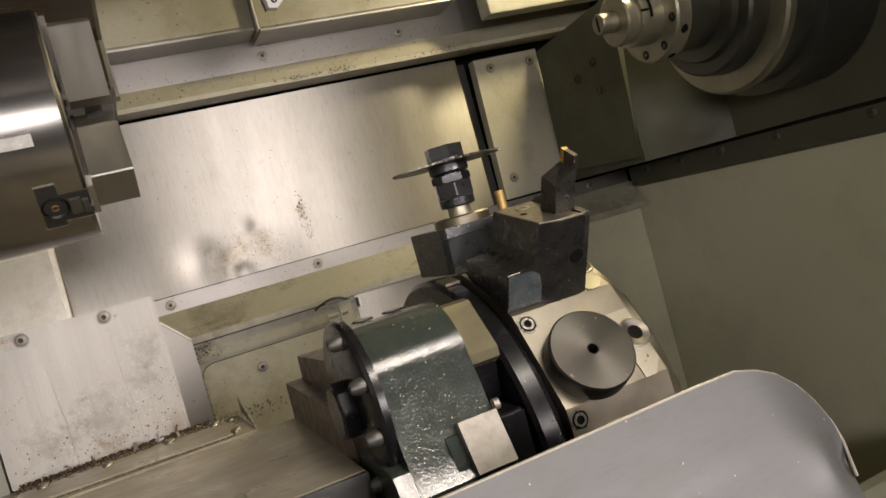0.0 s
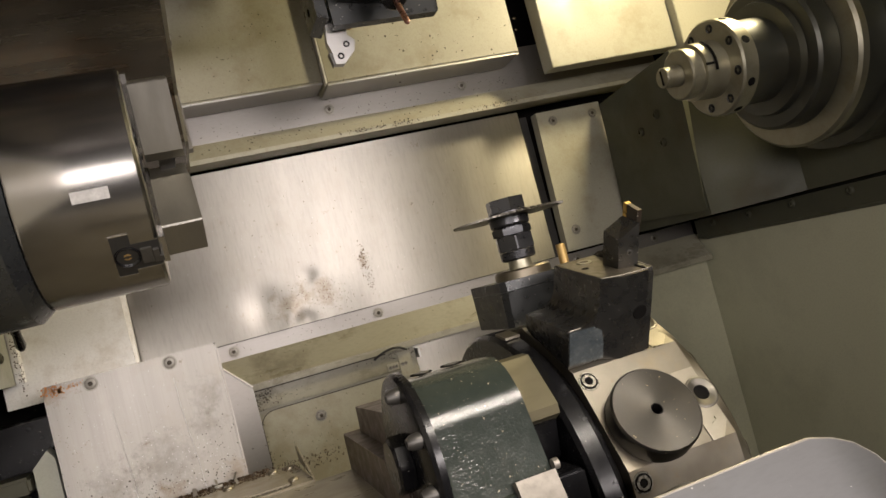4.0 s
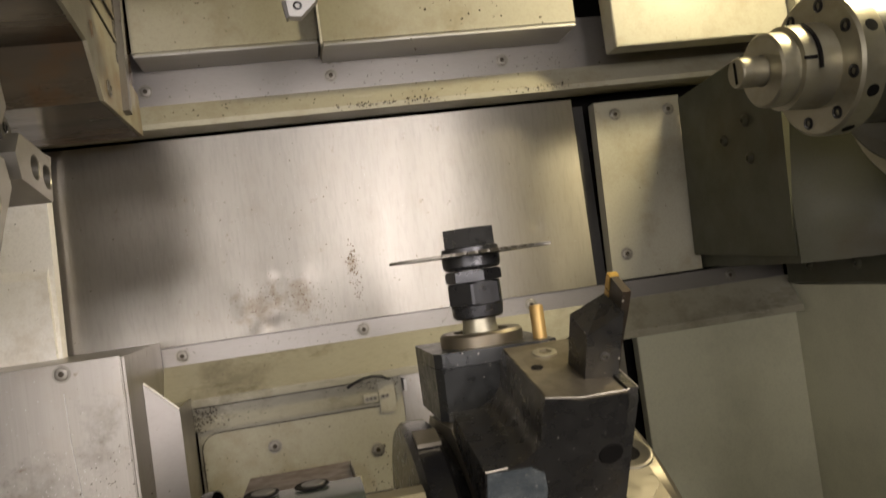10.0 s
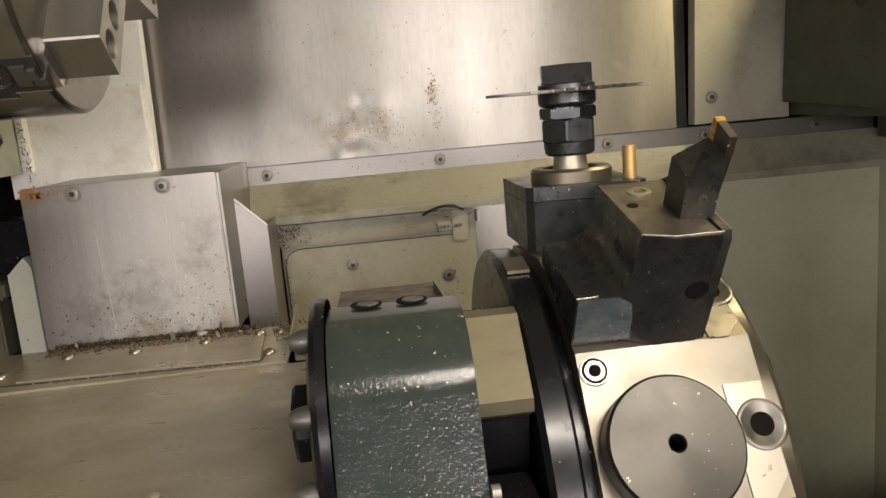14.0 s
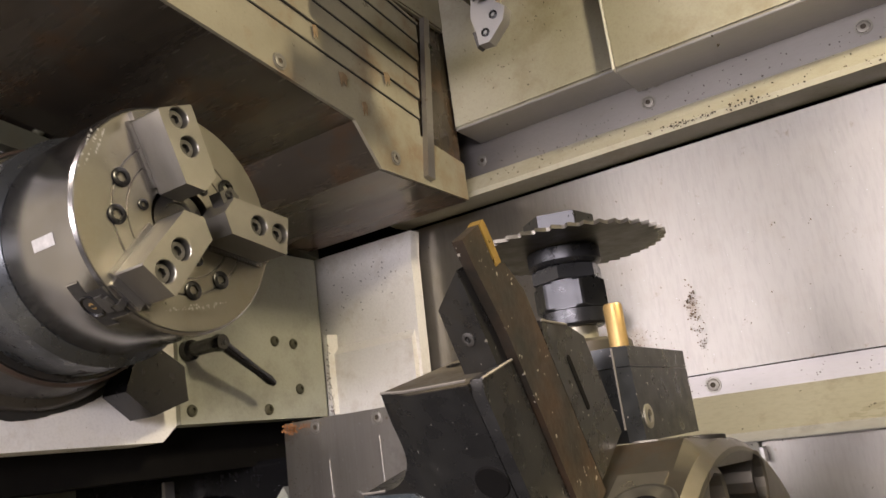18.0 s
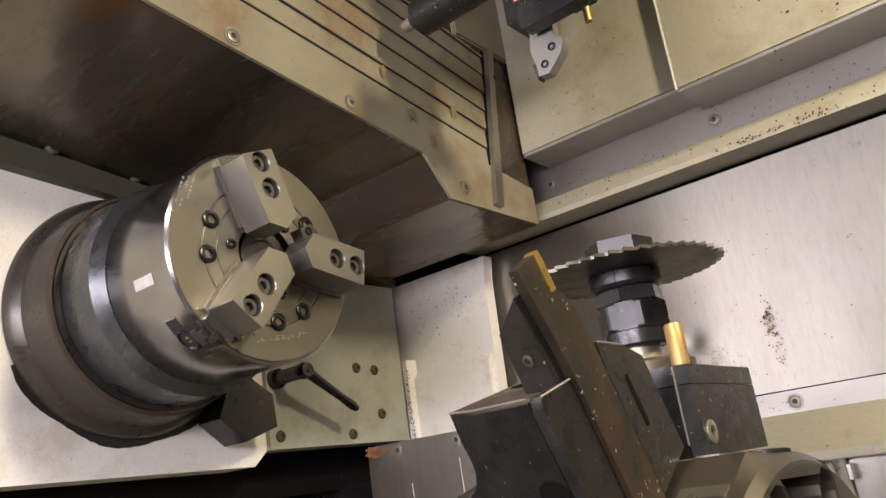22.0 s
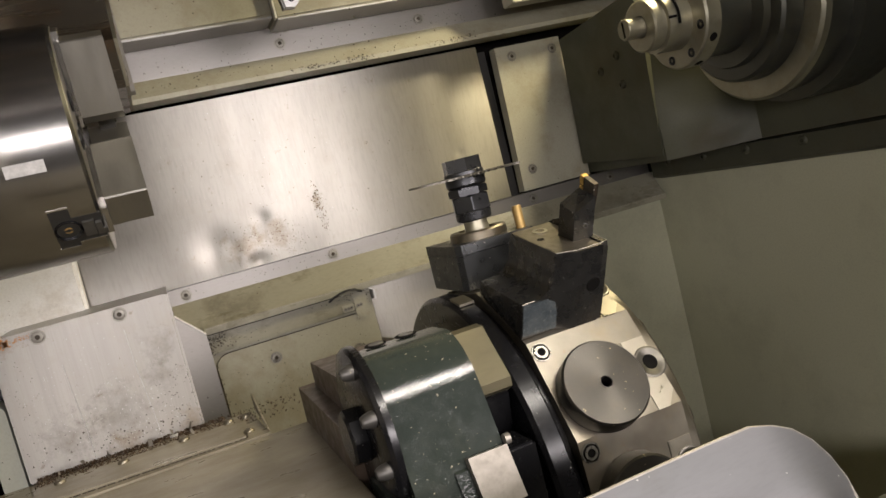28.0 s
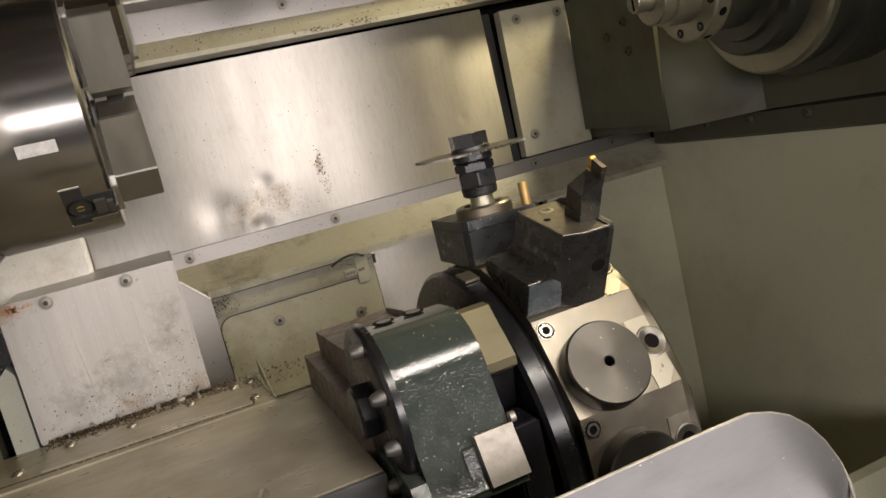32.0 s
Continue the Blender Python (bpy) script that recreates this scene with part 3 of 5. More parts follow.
part("return_sheet", box(0.714, 0.86, 0.475, 0.52, 1.24, 1.8, 0.001), M_PAINT, up_c)

# white panel beside the chuck
white = thing("white_panel", (-0.18, 0.56, 1.02), "white painted sheet panel beside the chuck with dirt specks", "panel", kind="structure")
part("sheet", prism([(-0.26, 1.0), (-0.112, 1.0), (-0.108, 1.2), (-0.104, 1.228), (-0.26, 1.228)], -0.585, -0.568, ALONG_Y, 0.001), M_WHITE, white)
part("fold", prism([(0.568, 1.11), (0.56, 1.1), (0.56, 1.0), (0.568, 1.0)], -0.26, -0.115, ALONG_X, 0.001), M_WHITE, white)

part("edge_bead", prism([(-0.2435, 0.552), (-0.236, 0.5515), (-0.2325, 0.5665), (-0.2435, 0.5665)], 1.028, 1.125, Matrix(), 0.001), M_WHITE, white, "dirty bead of sealant in the corner")

# lower left cover plate
lp = thing("steel_guard_plate", (-0.1, 0.43, 0.87), "worn bare steel guard plate with two screws, chips at its foot", "panel", kind="structure")
part("plate", box(-0.1975, -0.0235, 0.4275, 0.437, 0.866, 1.0175, 0.0012), M_COVER, lp)
part("side", box(-0.0233, -0.021, 0.43, 0.596, 0.866, 1.0165, 0.0006), M_COVER, lp)
part("top", box(-0.1965, -0.0235, 0.4375, 0.596, 1.004, 1.016, 0.001), M_COVER, lp)
for x in (-0.1518, -0.0724):
    placed("screw", S_FLAT, facing((x, 0.427, 1.009), (0, -1, 0)), lp)
part("scratch_line", curve_bar([(-0.1375, 0.4272, 0.975), (-0.1365, 0.427, 0.95), (-0.1335, 0.427, 0.905), (-0.133, 0.4272, 0.87)], 0.0004, 6), M_LABEL, lp, "bright long scratch")
part("scratch_line", curve_bar([(-0.0722, 0.4272, 0.992), (-0.0712, 0.427, 0.95), (-0.0672, 0.427, 0.9), (-0.0662, 0.4272, 0.872)], 0.00035, 6), M_LABEL, lp, "bright long scratch")
# recess beside it
rec = thing("recess_panel", (0.1, 0.59, 0.8), "cream painted recessed access panel with rounded corner", "panel", kind="structure")
cheek = prism([(-0.0209, 0.4915), (0.0078, 0.499), (0.0078, 0.497), (-0.0209, 0.4895)], 0.8, 0.9555, Matrix())
for v in cheek.verts:
    if v.co.z > 0.9:
        v.co.z += 0.0295 - 0.0305 * (v.co.x + 0.0209) / 0.0287
part("cheek", cheek, M_STRIP, rec)
part("cheek_side", box(0.0056, 0.0077, 0.4992, 0.5715, 0.8, 0.9545, 0.0005), M_COVER, rec)
part("cheek_edge", curve_bar([(-0.0206, 0.4893, 0.985), (-0.0202, 0.4894, 0.9846), (0.0076, 0.4967, 0.9548)], 0.0011, 8), M_WHITE, rec, "bright worn cheek edge")
part("back", box(0.008, 0.2325, 0.583, 0.6, 0.78, 0.943, 0.001), M_PAINT, rec)
part("access_plate", prism([(0.012, 0.79), (0.222, 0.79), (0.222, 0.912), *arc(0.03, 0.894, 0.018, 90, 180, 6)], -0.583, -0.579, ALONG_Y, 0.0008), M_PAINT, rec)
part("header_plate", box(0.005, 0.222, 0.5785, 0.583, 0.916, 0.941, 0.0008), M_LIP, rec)
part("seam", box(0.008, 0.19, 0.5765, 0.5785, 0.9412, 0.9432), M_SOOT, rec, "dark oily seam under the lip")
part("panel_gap", prism([(0.0113, 0.79), (0.0122, 0.79), (0.0122, 0.893), *[(0.03 + 0.0182 * math.cos(radians(a)), 0.894 + 0.0182 * math.sin(radians(a))) for a in range(180, 89, -15)], (0.205, 0.9122), (0.205, 0.913), *[(0.03 + 0.019 * math.cos(radians(a)), 0.894 + 0.019 * math.sin(radians(a))) for a in range(90, 181, 15)]], -0.5795, -0.5783, ALONG_Y), M_SOOT, rec, "dark joint round the access plate")
tag = part("tag_plate", box(0.1885, 0.2045, 0.5768, 0.5784, 0.9175, 0.9275, 0.0004), M_PAINT, rec, "small riveted tag plate")
side_tag = part("side_strip", box(0.2055, 0.2235, 0.5762, 0.5784, 0.905, 0.9405, 0.0005), M_PAINT, rec, "narrow riveted side strip")
S_RIVET = sunk_screw("rivet", 0.0019)
for x, z, owner, y in ((0.1922, 0.9222, tag, 0.5767), (0.1965, 0.9222, tag, 0.5767), (0.2008, 0.9224, tag, 0.5767), (0.21, 0.9228, side_tag, 0.5761), (0.2146, 0.923, side_tag, 0.5761)):
    placed("rivet", S_RIVET, facing((x, y, z), (0, -1, 0)), owner)
part("arched_seal", curve_bar([(0.172, 0.572, 0.9385), (0.18, 0.57, 0.9432), (0.19, 0.569, 0.9465), (0.2, 0.569, 0.9475), (0.21, 0.5695, 0.946), (0.219, 0.571, 0.941)], 0.0016, 8), M_RUBBER, rec, "black oily seal arched over the tags")
part("edge_clip", box(0.2345, 0.2375, 0.574, 0.589, 0.925, 0.938, 0.0006), M_STEEL, rec, "small steel edge clip")
placed("screw", S_FLAT, facing((0.087, 0.5785, 0.888), (0, -1, 0)), rec)
placed("screw", S_FLAT, facing((0.197, 0.5785, 0.865), (0, -1, 0)), rec)
lower_back = thing("lower_back_panel", (0.5, 0.6, 0.7), "brushed steel lower back panel", "panel", kind="structure")
part("sheet", box(0.2335, 0.504, 0.59, 0.61, 0.6, 0.942, 0.001), M_PLATE, lower_back)
part("corner_sheet", box(0.524, 0.7395, 0.594, 0.61, 0.45, 0.942, 0.001), M_OLIVE, lower_back, "olive painted corner sheet")

# ---- spindle side ----
CY, CZ = 0.190, 1.159
head = thing("headstock_wall", (-0.25, 0.2, 1.0), "white painted headstock wall round the spindle", "wall", kind="structure")
part("painted_wall", prism([(-0.3, 1.018), (0.32, 1.012), (0.336, 1.027), (0.336, 1.3), (-0.3, 1.3)], -0.3, -0.25, ALONG_X, 0.003), M_WHITE, head)
part("grey_plate", prism([(0.3365, 1.027), (0.55, 1.027), (0.55, 1.222), (0.3365, 1.222)], -0.28, -0.244, ALONG_X, 0.001), M_GREYP, head, "grey-green screwed plate")
for y, z in ((0.454, 1.038), (0.35, 1.04), (0.47, 1.115), (0.5, 1.113), (0.505, 1.06)):
    placed("screw", S_DARK, facing((-0.244, y, z), (1, 0, 0)), head)
inner = thing("inner_frame", (-0.4, 0.45, 0.6), "dark glossy inner frame with two steel posts", "frame", kind="structure")
part("box", box(-0.66, -0.2, 0.48, 0.6, 0.6, 0.985, 0.004), M_BLACK, inner)
part("post", box(-0.395, -0.382, 0.44, 0.455, 0.6, 0.945, 0.001), M_STEEL, inner, "pale steel post")
part("post", box(-0.43, -0.424, 0.45, 0.465, 0.6, 0.975, 0.001), M_STEEL, inner, "thin steel post")
part("side_post", prism([(-0.222, 0.6), (-0.2, 0.6), (-0.2, 0.945), (-0.206, 0.955), (-0.222, 0.94)], -0.455, -0.43, ALONG_Y, 0.001), M_GREYP, inner, "grey bevelled post")
part("side_post", box(-0.3, -0.235, 0.43, 0.46, 0.6, 0.915, 0.002), M_GRIMY_SHADED, inner, "grey greasy post")
part("ledge", box(-0.34, -0.226, 0.425, 0.475, 0.918, 0.935, 0.003), M_GRIMY_SHADED, inner, "oily olive ledge")
# solid black box in place of a shaded hollow
slab("headstock_shade_box", box(-0.72, -0.3, -0.1, 0.6, 0.98, 1.24), M_DARK, "solid black box standing in for shade behind the headstock wall", "wall")

CX = -0.007
chuck = thing("lathe_chuck", (-0.04, CY, CZ), "round three-jaw steel lathe chuck with a shiny ground body", "chuck")
part("body", lathe([(-0.125, 0.03), (-0.125, 0.0855), (-0.123, 0.0865), (-0.0425, 0.0865), (-0.0405, 0.0848), (-0.0405, 0.03)], 96, turn_x(CX, CY, CZ)), M_CHUCK, chuck)
part("face", lathe([(-0.0403, 0.0845), (-0.0398, 0.0838), (-0.0398, 0.058), (-0.0412, 0.0575), (-0.0412, 0.0565), (-0.0398, 0.056), (-0.0398, 0.046), (-0.0412, 0.0455), (-0.0412, 0.045), (-0.0398, 0.0445), (-0.0398, 0.026), (-0.06, 0.026), (-0.1, 0.025), (-0.1, 0)], 96, turn_x(CX, CY, CZ)), M_FACE, chuck, "turned chuck face")
part("back_ring", lathe([(-0.185, 0.05), (-0.185, 0.092), (-0.18, 0.094), (-0.136, 0.094), (-0.126, 0.086), (-0.1255, 0.05)], 72, turn_x(CX, CY, CZ)), mat("blued_ring", (0.1, 0.108, 0.115), 0.3, 0.8, scale=20, amount=0.5), chuck, "dark blued adapter ring")
part("mount_flange", lathe([(-0.245, 0.06), (-0.245, 0.114), (-0.238, 0.114), (-0.233, 0.111), (-0.228, 0.105), (-0.2, 0.1), (-0.186, 0.097), (-0.186, 0.06)], 72, turn_x(CX, CY, CZ)), mat("grimy_cast_flange", (0.045, 0.043, 0.039), 0.33, 0.5, alt=(0.085, 0.074, 0.058), scale=16, amount=0.6, stain=(0.11, 0.075, 0.045), stain_amount=0.18, stain_scale=26), chuck, "grimy dark spindle flange")
part("rust_ring", lathe([(-0.1865, 0.0985), (-0.188, 0.101), (-0.191, 0.1015), (-0.193, 0.1)], 72, turn_x(CX, CY, CZ)), mat("brown_rust", (0.055, 0.033, 0.02), 0.7, 0.1, alt=(0.035, 0.025, 0.018), scale=45, amount=0.8, bump=0.4), chuck, "rusty ring of grime")
rng_g = random.Random(41)
outer, inner_edge = [], []
for i in range(61):
    a = radians(205 + 130 * i / 60)
    swell = 0.005 + 0.005 * math.sin(math.pi * i / 60) + 0.003 * math.sin(i * 0.31) + rng_g.uniform(-0.0008, 0.0008)
    outer.append((CY + (0.114 + max(0.6 * swell, 0.002)) * math.cos(a), max(CZ + (0.114 + max(0.6 * swell, 0.002)) * math.sin(a), 1.017)))
    inner_edge.append((CY + 0.112 * math.cos(a), CZ + 0.112 * math.sin(a)))
part("grime_ring", prism(outer + inner_edge[::-1], -0.2499, -0.2491, ALONG_X), M_RUBBER, head, "black oily grime caked below the spindle flange")
S_CHUCK = screw_mesh("cap_screw", 0.0072, 0.002, 0.55, material=M_BLACK)
for a in (-8 + 60 - 15, -8 + 60 + 15, 112 + 60 - 15, 112 + 60 + 15, 232 + 60 - 15, 232 + 60 + 15):
    y, z = CY + 0.054 * math.cos(radians(a)), CZ + 0.054 * math.sin(radians(a))
    placed("cap_screw", S_CHUCK, facing((CX - 0.04, y, z), (1, 0, 0)), chuck)
for a in (-8, 112, 232):
    rot = Matrix.Translation((CX, CY, CZ)) @ Matrix.Rotation(radians(a), 4, "X")
    jaw_poly = [(0.012, 0.0), (0.02, -0.0145), (0.074, -0.0155), (0.075, -0.0145), (0.075, 0.0145), (0.074, 0.0155), (0.02, 0.0145)]
    jaw = part("jaw", prism(jaw_poly, -0.036, -0.007, rot @ ALONG_X, holes=[(0.045, 0.0, 0.0085, 0.011), (0.0665, 0.0, 0.0085, 0.011)]), M_JAW, chuck, "ground steel jaw with two deep bolt holes", 25)
    for d in (0.045, 0.0665):
        placed("jaw_bolt", screw_mesh("jaw_bolt", 0.0074, 0.006, 0.5, material=M_PLUG), rot @ ALONG_X @ Matrix.Translation((d, 0, -0.0175)), jaw)
    teeth = bmesh.new()
    for i in range(36):
        d = 0.026 + i * 0.0014
        for s in (-1, 1):
            teeth = box(-0.0405, -0.036, d, d + 0.0007, min(s * 0.0125, s * 0.0183), max(s * 0.0125, s * 0.0183), 0, teeth)
    teeth = box(-0.0405, -0.0355, 0.022, 0.082, -0.013, 0.013, 0, teeth)
    teeth.transform(rot)
    part("serrated_base", teeth, M_GROUND, jaw, "serrated master jaw")
part("draw_bore", lathe([(-0.045, 0.0), (-0.045, 0.013), (-0.043, 0.014), (-0.043, 0.0215), (-0.05, 0.0215)], 32, turn_x(CX, CY, CZ)), M_PLUG, chuck)
for a in (52, 172, 292):
    y, z = CY + 0.033 * math.cos(radians(a)), CZ + 0.033 * math.sin(radians(a))
    placed("pilot_screw", screw_mesh("pilot_screw", 0.0042, 0.001, 0.5, material=M_BLACK), facing((CX - 0.0395, y, z), (1, 0, 0)), chuck)
# clamp nut on the chuck rim, label and marks
A0 = 229
def rim_patch(x0, x1, a0, a1, r0, r1, bm=None):
    """A block following the chuck's round, from angle a0 to a1 and radius r0 to r1."""
    poly = [(CY + r * math.cos(radians(a)), CZ + r * math.sin(radians(a))) for r, seq in ((r1, range(5)), (r0, range(4, -1, -1))) for a in [a0 + (a1 - a0) * k / 4 for k in seq]]
    return prism(poly, x0, x1, ALONG_X, 0.0, bm)
part("rim_pocket", merge(rim_patch(-0.073, -0.0475, A0 - 7, A0 + 9.5, 0.08, 0.08675), rim_patch(-0.079, -0.066, A0 - 13, A0 + 13, 0.08, 0.08685)), M_RUBBER, chuck, "dark rectangular pocket on the rim")
for x0, x1, a0, a1 in ((-0.0795, -0.066, A0 + 12.6, A0 + 13.3), (-0.0795, -0.066, A0 - 13.3, A0 - 12.6), (-0.066, -0.0475, A0 + 9.3, A0 + 9.9)):
    part("pocket_edge", rim_patch(x0, x1, a0, a1, 0.08, 0.087), M_GROUND, chuck, "bright pocket edge")
rim_n = Vector((0, math.cos(radians(A0)), math.sin(radians(A0))))
rim_c = Vector((0, CY, CZ)) + rim_n * 0.0868
rim_clamp = part("rim_clamp", lathe([(-0.004, 0.0093), (0.0006, 0.0093), (0.001, 0.0085), (-0.0012, 0.0062), (-0.0012, 0)], 28, facing(rim_c + Vector((-0.07, 0, 0)), rim_n)), M_BLACK, chuck, "dark round clamp on the chuck rim")
placed("clamp_screw", screw_mesh("rim_screw", 0.0032, 0.001, 0.5, material=M_BRASS), facing(rim_c + Vector((-0.07, 0, 0)) - rim_n * 0.001, rim_n), rim_clamp)
part("rim_wedge", merge(rim_patch(-0.0605, -0.053, A0 - 4, A0 + 5, 0.082, 0.0888), merge(rim_patch(-0.0525, -0.0485, A0 - 2.5, A0 + 2, 0.082, 0.0895), rim_patch(-0.0525, -0.046, A0 + 2.5, A0 + 6, 0.082, 0.0882))), M_PLUG, chuck, "chipped steel clamp wedge")
part("label_patch", rim_patch(-0.0945, -0.07, 192, 197.5, 0.0866, 0.0868), M_LABEL, chuck, "worn white label patch")

cable = thing("black_fitting", (-0.2, 0.3, 1.05), "black hose fitting below the chuck", "fitting")
part("body", prism([(0.252, 1.055), (0.28, 1.033), (0.318, 1.046), (0.315, 1.078), (0.288, 1.095), (0.262, 1.084)], -0.243, -0.208, ALONG_X, 0.004), M_BLACK, cable)
lever = thing("black_lever", (-0.22, 0.34, 1.08), "black plastic clamping lever on the headstock plate", "lever")
part("hub", lathe([(-0.244, 0.0), (-0.244, 0.011), (-0.236, 0.0105), (-0.233, 0.0075), (-0.204, 0.0075), (-0.196, 0.009), (-0.19, 0.0075), (-0.19, 0)], 20, turn_x(0, 0.348, 1.1)), M_BLACK, lever)
arm_m = look((-0.195, 0.348, 1.1), (-0.205, 0.425, 1.062))
part("arm", lathe([(0.0, 0.0), (0.0, 0.0058), (-0.06, 0.0042), (-0.08, 0.0052), (-0.088, 0.0035), (-0.088, 0)], 14, arm_m), M_BLACK, lever)

# headstock guard with telescopic slats
guard = thing("headstock_guard", (-0.12, 0.3, 1.25), "oil-stained steel guard box above the chuck", "guard", kind="structure")
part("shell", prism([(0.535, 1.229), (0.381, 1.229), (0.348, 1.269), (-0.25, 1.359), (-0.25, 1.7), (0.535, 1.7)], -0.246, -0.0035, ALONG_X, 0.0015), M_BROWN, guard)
part("end_plate", prism([(0.535, 1.2295), (0.381, 1.2295), (0.348, 1.2695), (-0.25, 1.3595), (-0.25, 1.388), (0.443, 1.284), (0.535, 1.272)], -0.0033, 0.0, ALONG_X, 0.0008), M_DIRTY, guard, "cream painted end plate with rust marks")
for i in range(6):
    z0, k = 1.285 + i * 0.0235, 0.15
    part("slat", prism([(0.456 + i * 0.004, z0 - 0.0023), (-0.25, z0 + (0.443 + 0.25) * k), (-0.25, z0 + 0.0232 + (0.443 + 0.25) * k), (0.456 + i * 0.004, z0 + 0.0207)], -0.003, -0.0008 * (i % 2) - 0.001, ALONG_X, 0.0006), M_DIRTY, guard)
    part("slat_lip", prism([(0.456 + i * 0.004, z0 + 0.0175), (-0.25, z0 + 0.02 + (0.443 + 0.25) * k), (-0.25, z0 + 0.0226 + (0.443 + 0.25) * k), (0.456 + i * 0.004, z0 + 0.0201)], -0.001, 0.0008, ALONG_X, 0.0003), M_DIRTY, guard)
    part("slat_seal", prism([(0.456 + i * 0.004, z0 + 0.0163), (-0.25, z0 + 0.0188 + (0.443 + 0.25) * k), (-0.25, z0 + 0.0199 + (0.443 + 0.25) * k), (0.456 + i * 0.004, z0 + 0.0174)], -0.001, 0.0004, ALONG_X), M_RUBBER, guard)
for i, (y, z, w) in enumerate(((0.33, 1.31, 0.012), (0.36, 1.29, 0.008), (0.4, 1.335, 0.01), (0.3, 1.345, 0.007))):
    part("rust_run", prism([(y, z), (y + w * 0.6, z + 0.002), (y + w, z - 0.001), (y + w * 0.8, z - 0.012), (y + w * 0.5, z - 0.007), (y + w * 0.2, z - 0.014)], 0.0009, 0.0013, ALONG_X), M_RUN, guard, "orange rust run")
part("wiper", prism([(0.45, 1.237), (0.462, 1.235), (0.492, 1.43), (0.482, 1.43)], 0.0, 0.006, ALONG_X, 0.0012), M_COVER, guard, "pale wiper strip")
part("upper_box", box(-0.24, 0.002, 0.43, 0.53, 1.432, 1.7, 0.002), M_DIRTY, guard)
for y, z in ((0.256, 1.293), (0.405, 1.246), (0.136, 1.311)):
    placed("screw", S_FLAT, facing((0.0005, y, z), (1, 0, 0)), guard)
placed("screw", S_DARK, facing((0.003, 0.488, 1.395), (1, 0, 0)), guard)
wall_rail = thing("wall_rail", (-0.24, 0.1, 1.29), "grimy dark rail with dome screws under the guard", "rail", kind="structure")
part("rail", prism([(0.55, 1.222), (0.55, 1.24), (0.34, 1.27), (-0.25, 1.35), (-0.25, 1.315), (0.33, 1.255)], -0.252, -0.236, ALONG_X, 0.001), M_GRIMY_SHADED, wall_rail)
for y in (0.03, 0.11, 0.19, 0.27):
    placed("screw", S_DARK, facing((-0.236, y, 1.3475 - (y + 0.25) * 0.117), (1, 0, 0)), wall_rail)

# ---- lower turret ----
TY, TZ, TR, TILT = 0.17, 0.812, 0.151, -4
def facet(k):
    """Axes on a turret flat: local x along the axis, local y down the front, local z outwards."""
    a = radians(30 * k + TILT)
    n, s = Vector((0, -math.sin(a), math.cos(a))), Vector((0, -math.cos(a), -math.sin(a)))
    m = Matrix(((1, s.x, n.x, 0), (0, s.y, n.y, TY + TR * n.y), (0, s.z, n.z, TZ + TR * n.z), (0, 0, 0, 1)))
    return m
turret = thing("lower_turret", (0.27, TY, TZ), "twelve-sided steel tool turret wet with oil", "turret")
face_holes = [(TY + 0.135 * math.cos(radians(105.5 + 30 * i)), TZ + 0.135 * math.sin(radians(105.5 + 30 * i)), 0.0125, 0.025) for i in range(-4, 5)]
def turned_polygon(profile, n=360):
    """Twelve-sided body turned down to the radii of a profile (x, radius) towards its end."""
    bm = bmesh.new()
    rings = []
    for x, rad in profile:
        ring = []
        for i in range(n):
            a = 360 / n * i
            flat = TR / math.cos(radians((a - 90 - TILT + 15) % 30 - 15))
            r = min(rad, flat)
            ring.append(bm.verts.new((x, TY + r * math.cos(radians(a)), TZ + r * math.sin(radians(a)))))
        rings.append(ring)
    for u, v in zip(rings, rings[1:]):
        for i in range(n):
            bm.faces.new((u[i], u[(i + 1) % n], v[(i + 1) % n], v[i]))
    bm.faces.new(rings[0])
    return bm
part("body", turned_polygon([(0.2115, 0.2), (0.302, 0.2), (0.3025, 0.1566), (0.3085, 0.151), (0.3125, 0.147), (0.313, 0.145)]), M_TURRET, turret, sharp=9)
part("end_face", prism(arc(TY, TZ, 0.1452, 0, 360, 96)[:-1], 0.2875, 0.3132, ALONG_X, holes=face_holes), M_TURRET, turret, "turned end face with a ring of holes", 20)
part("index_ring", lathe([(0.187, 0.06), (0.187, 0.15), (0.19, 0.1535), (0.2025, 0.1535), (0.2045, 0.1515), (0.205, 0.144), (0.2112, 0.144), (0.2112, 0.06)], 96, turn_x(0, TY, TZ)), M_BLACK, turret, "black oily index ring")
part("worn_flat", prism([(0.149, 0.9605), (0.1285, 0.9605), (0.1285, 0.9625), (0.149, 0.9662)], 0.1905, 0.2035, ALONG_X, 0.0008), M_TURRET, turret, "bare worn flat on the index ring")
part("end_cap", lathe([(0.3134, 0.0), (0.3134, 0.09), (0.32, 0.088), (0.322, 0.0)], 48, turn_x(0, TY, TZ)), M_TURRET, turret)
S_BOSS = finish(lathe([(-0.003, 0.0128), (0.0, 0.0128), (0.0004, 0.0122), (0.0004, 0.0105), (0.0001, 0.01), (0.0001, 0.0066), (-0.0003, 0.006), (-0.0003, 0)], 32), "boss")
S_BOSS.materials.append(mat("dull_bore_ring", (0.15, 0.14, 0.118), 0.4, 0.85, scale=60, amount=0.5, grain_amt=0.1, bump=0.03))
S_BOSS.materials.append(M_DARK)
for p in S_BOSS.polygons:
    p.material_index = 1 if (p.center.x ** 2 + p.center.y ** 2) ** 0.5 < 0.0058 else 0
HOLE = finish(lathe([(0.0002, 0.0074), (0.0008, 0.007), (0.0008, 0)], 20), "bore")
HOLE.materials.append(M_DARK)
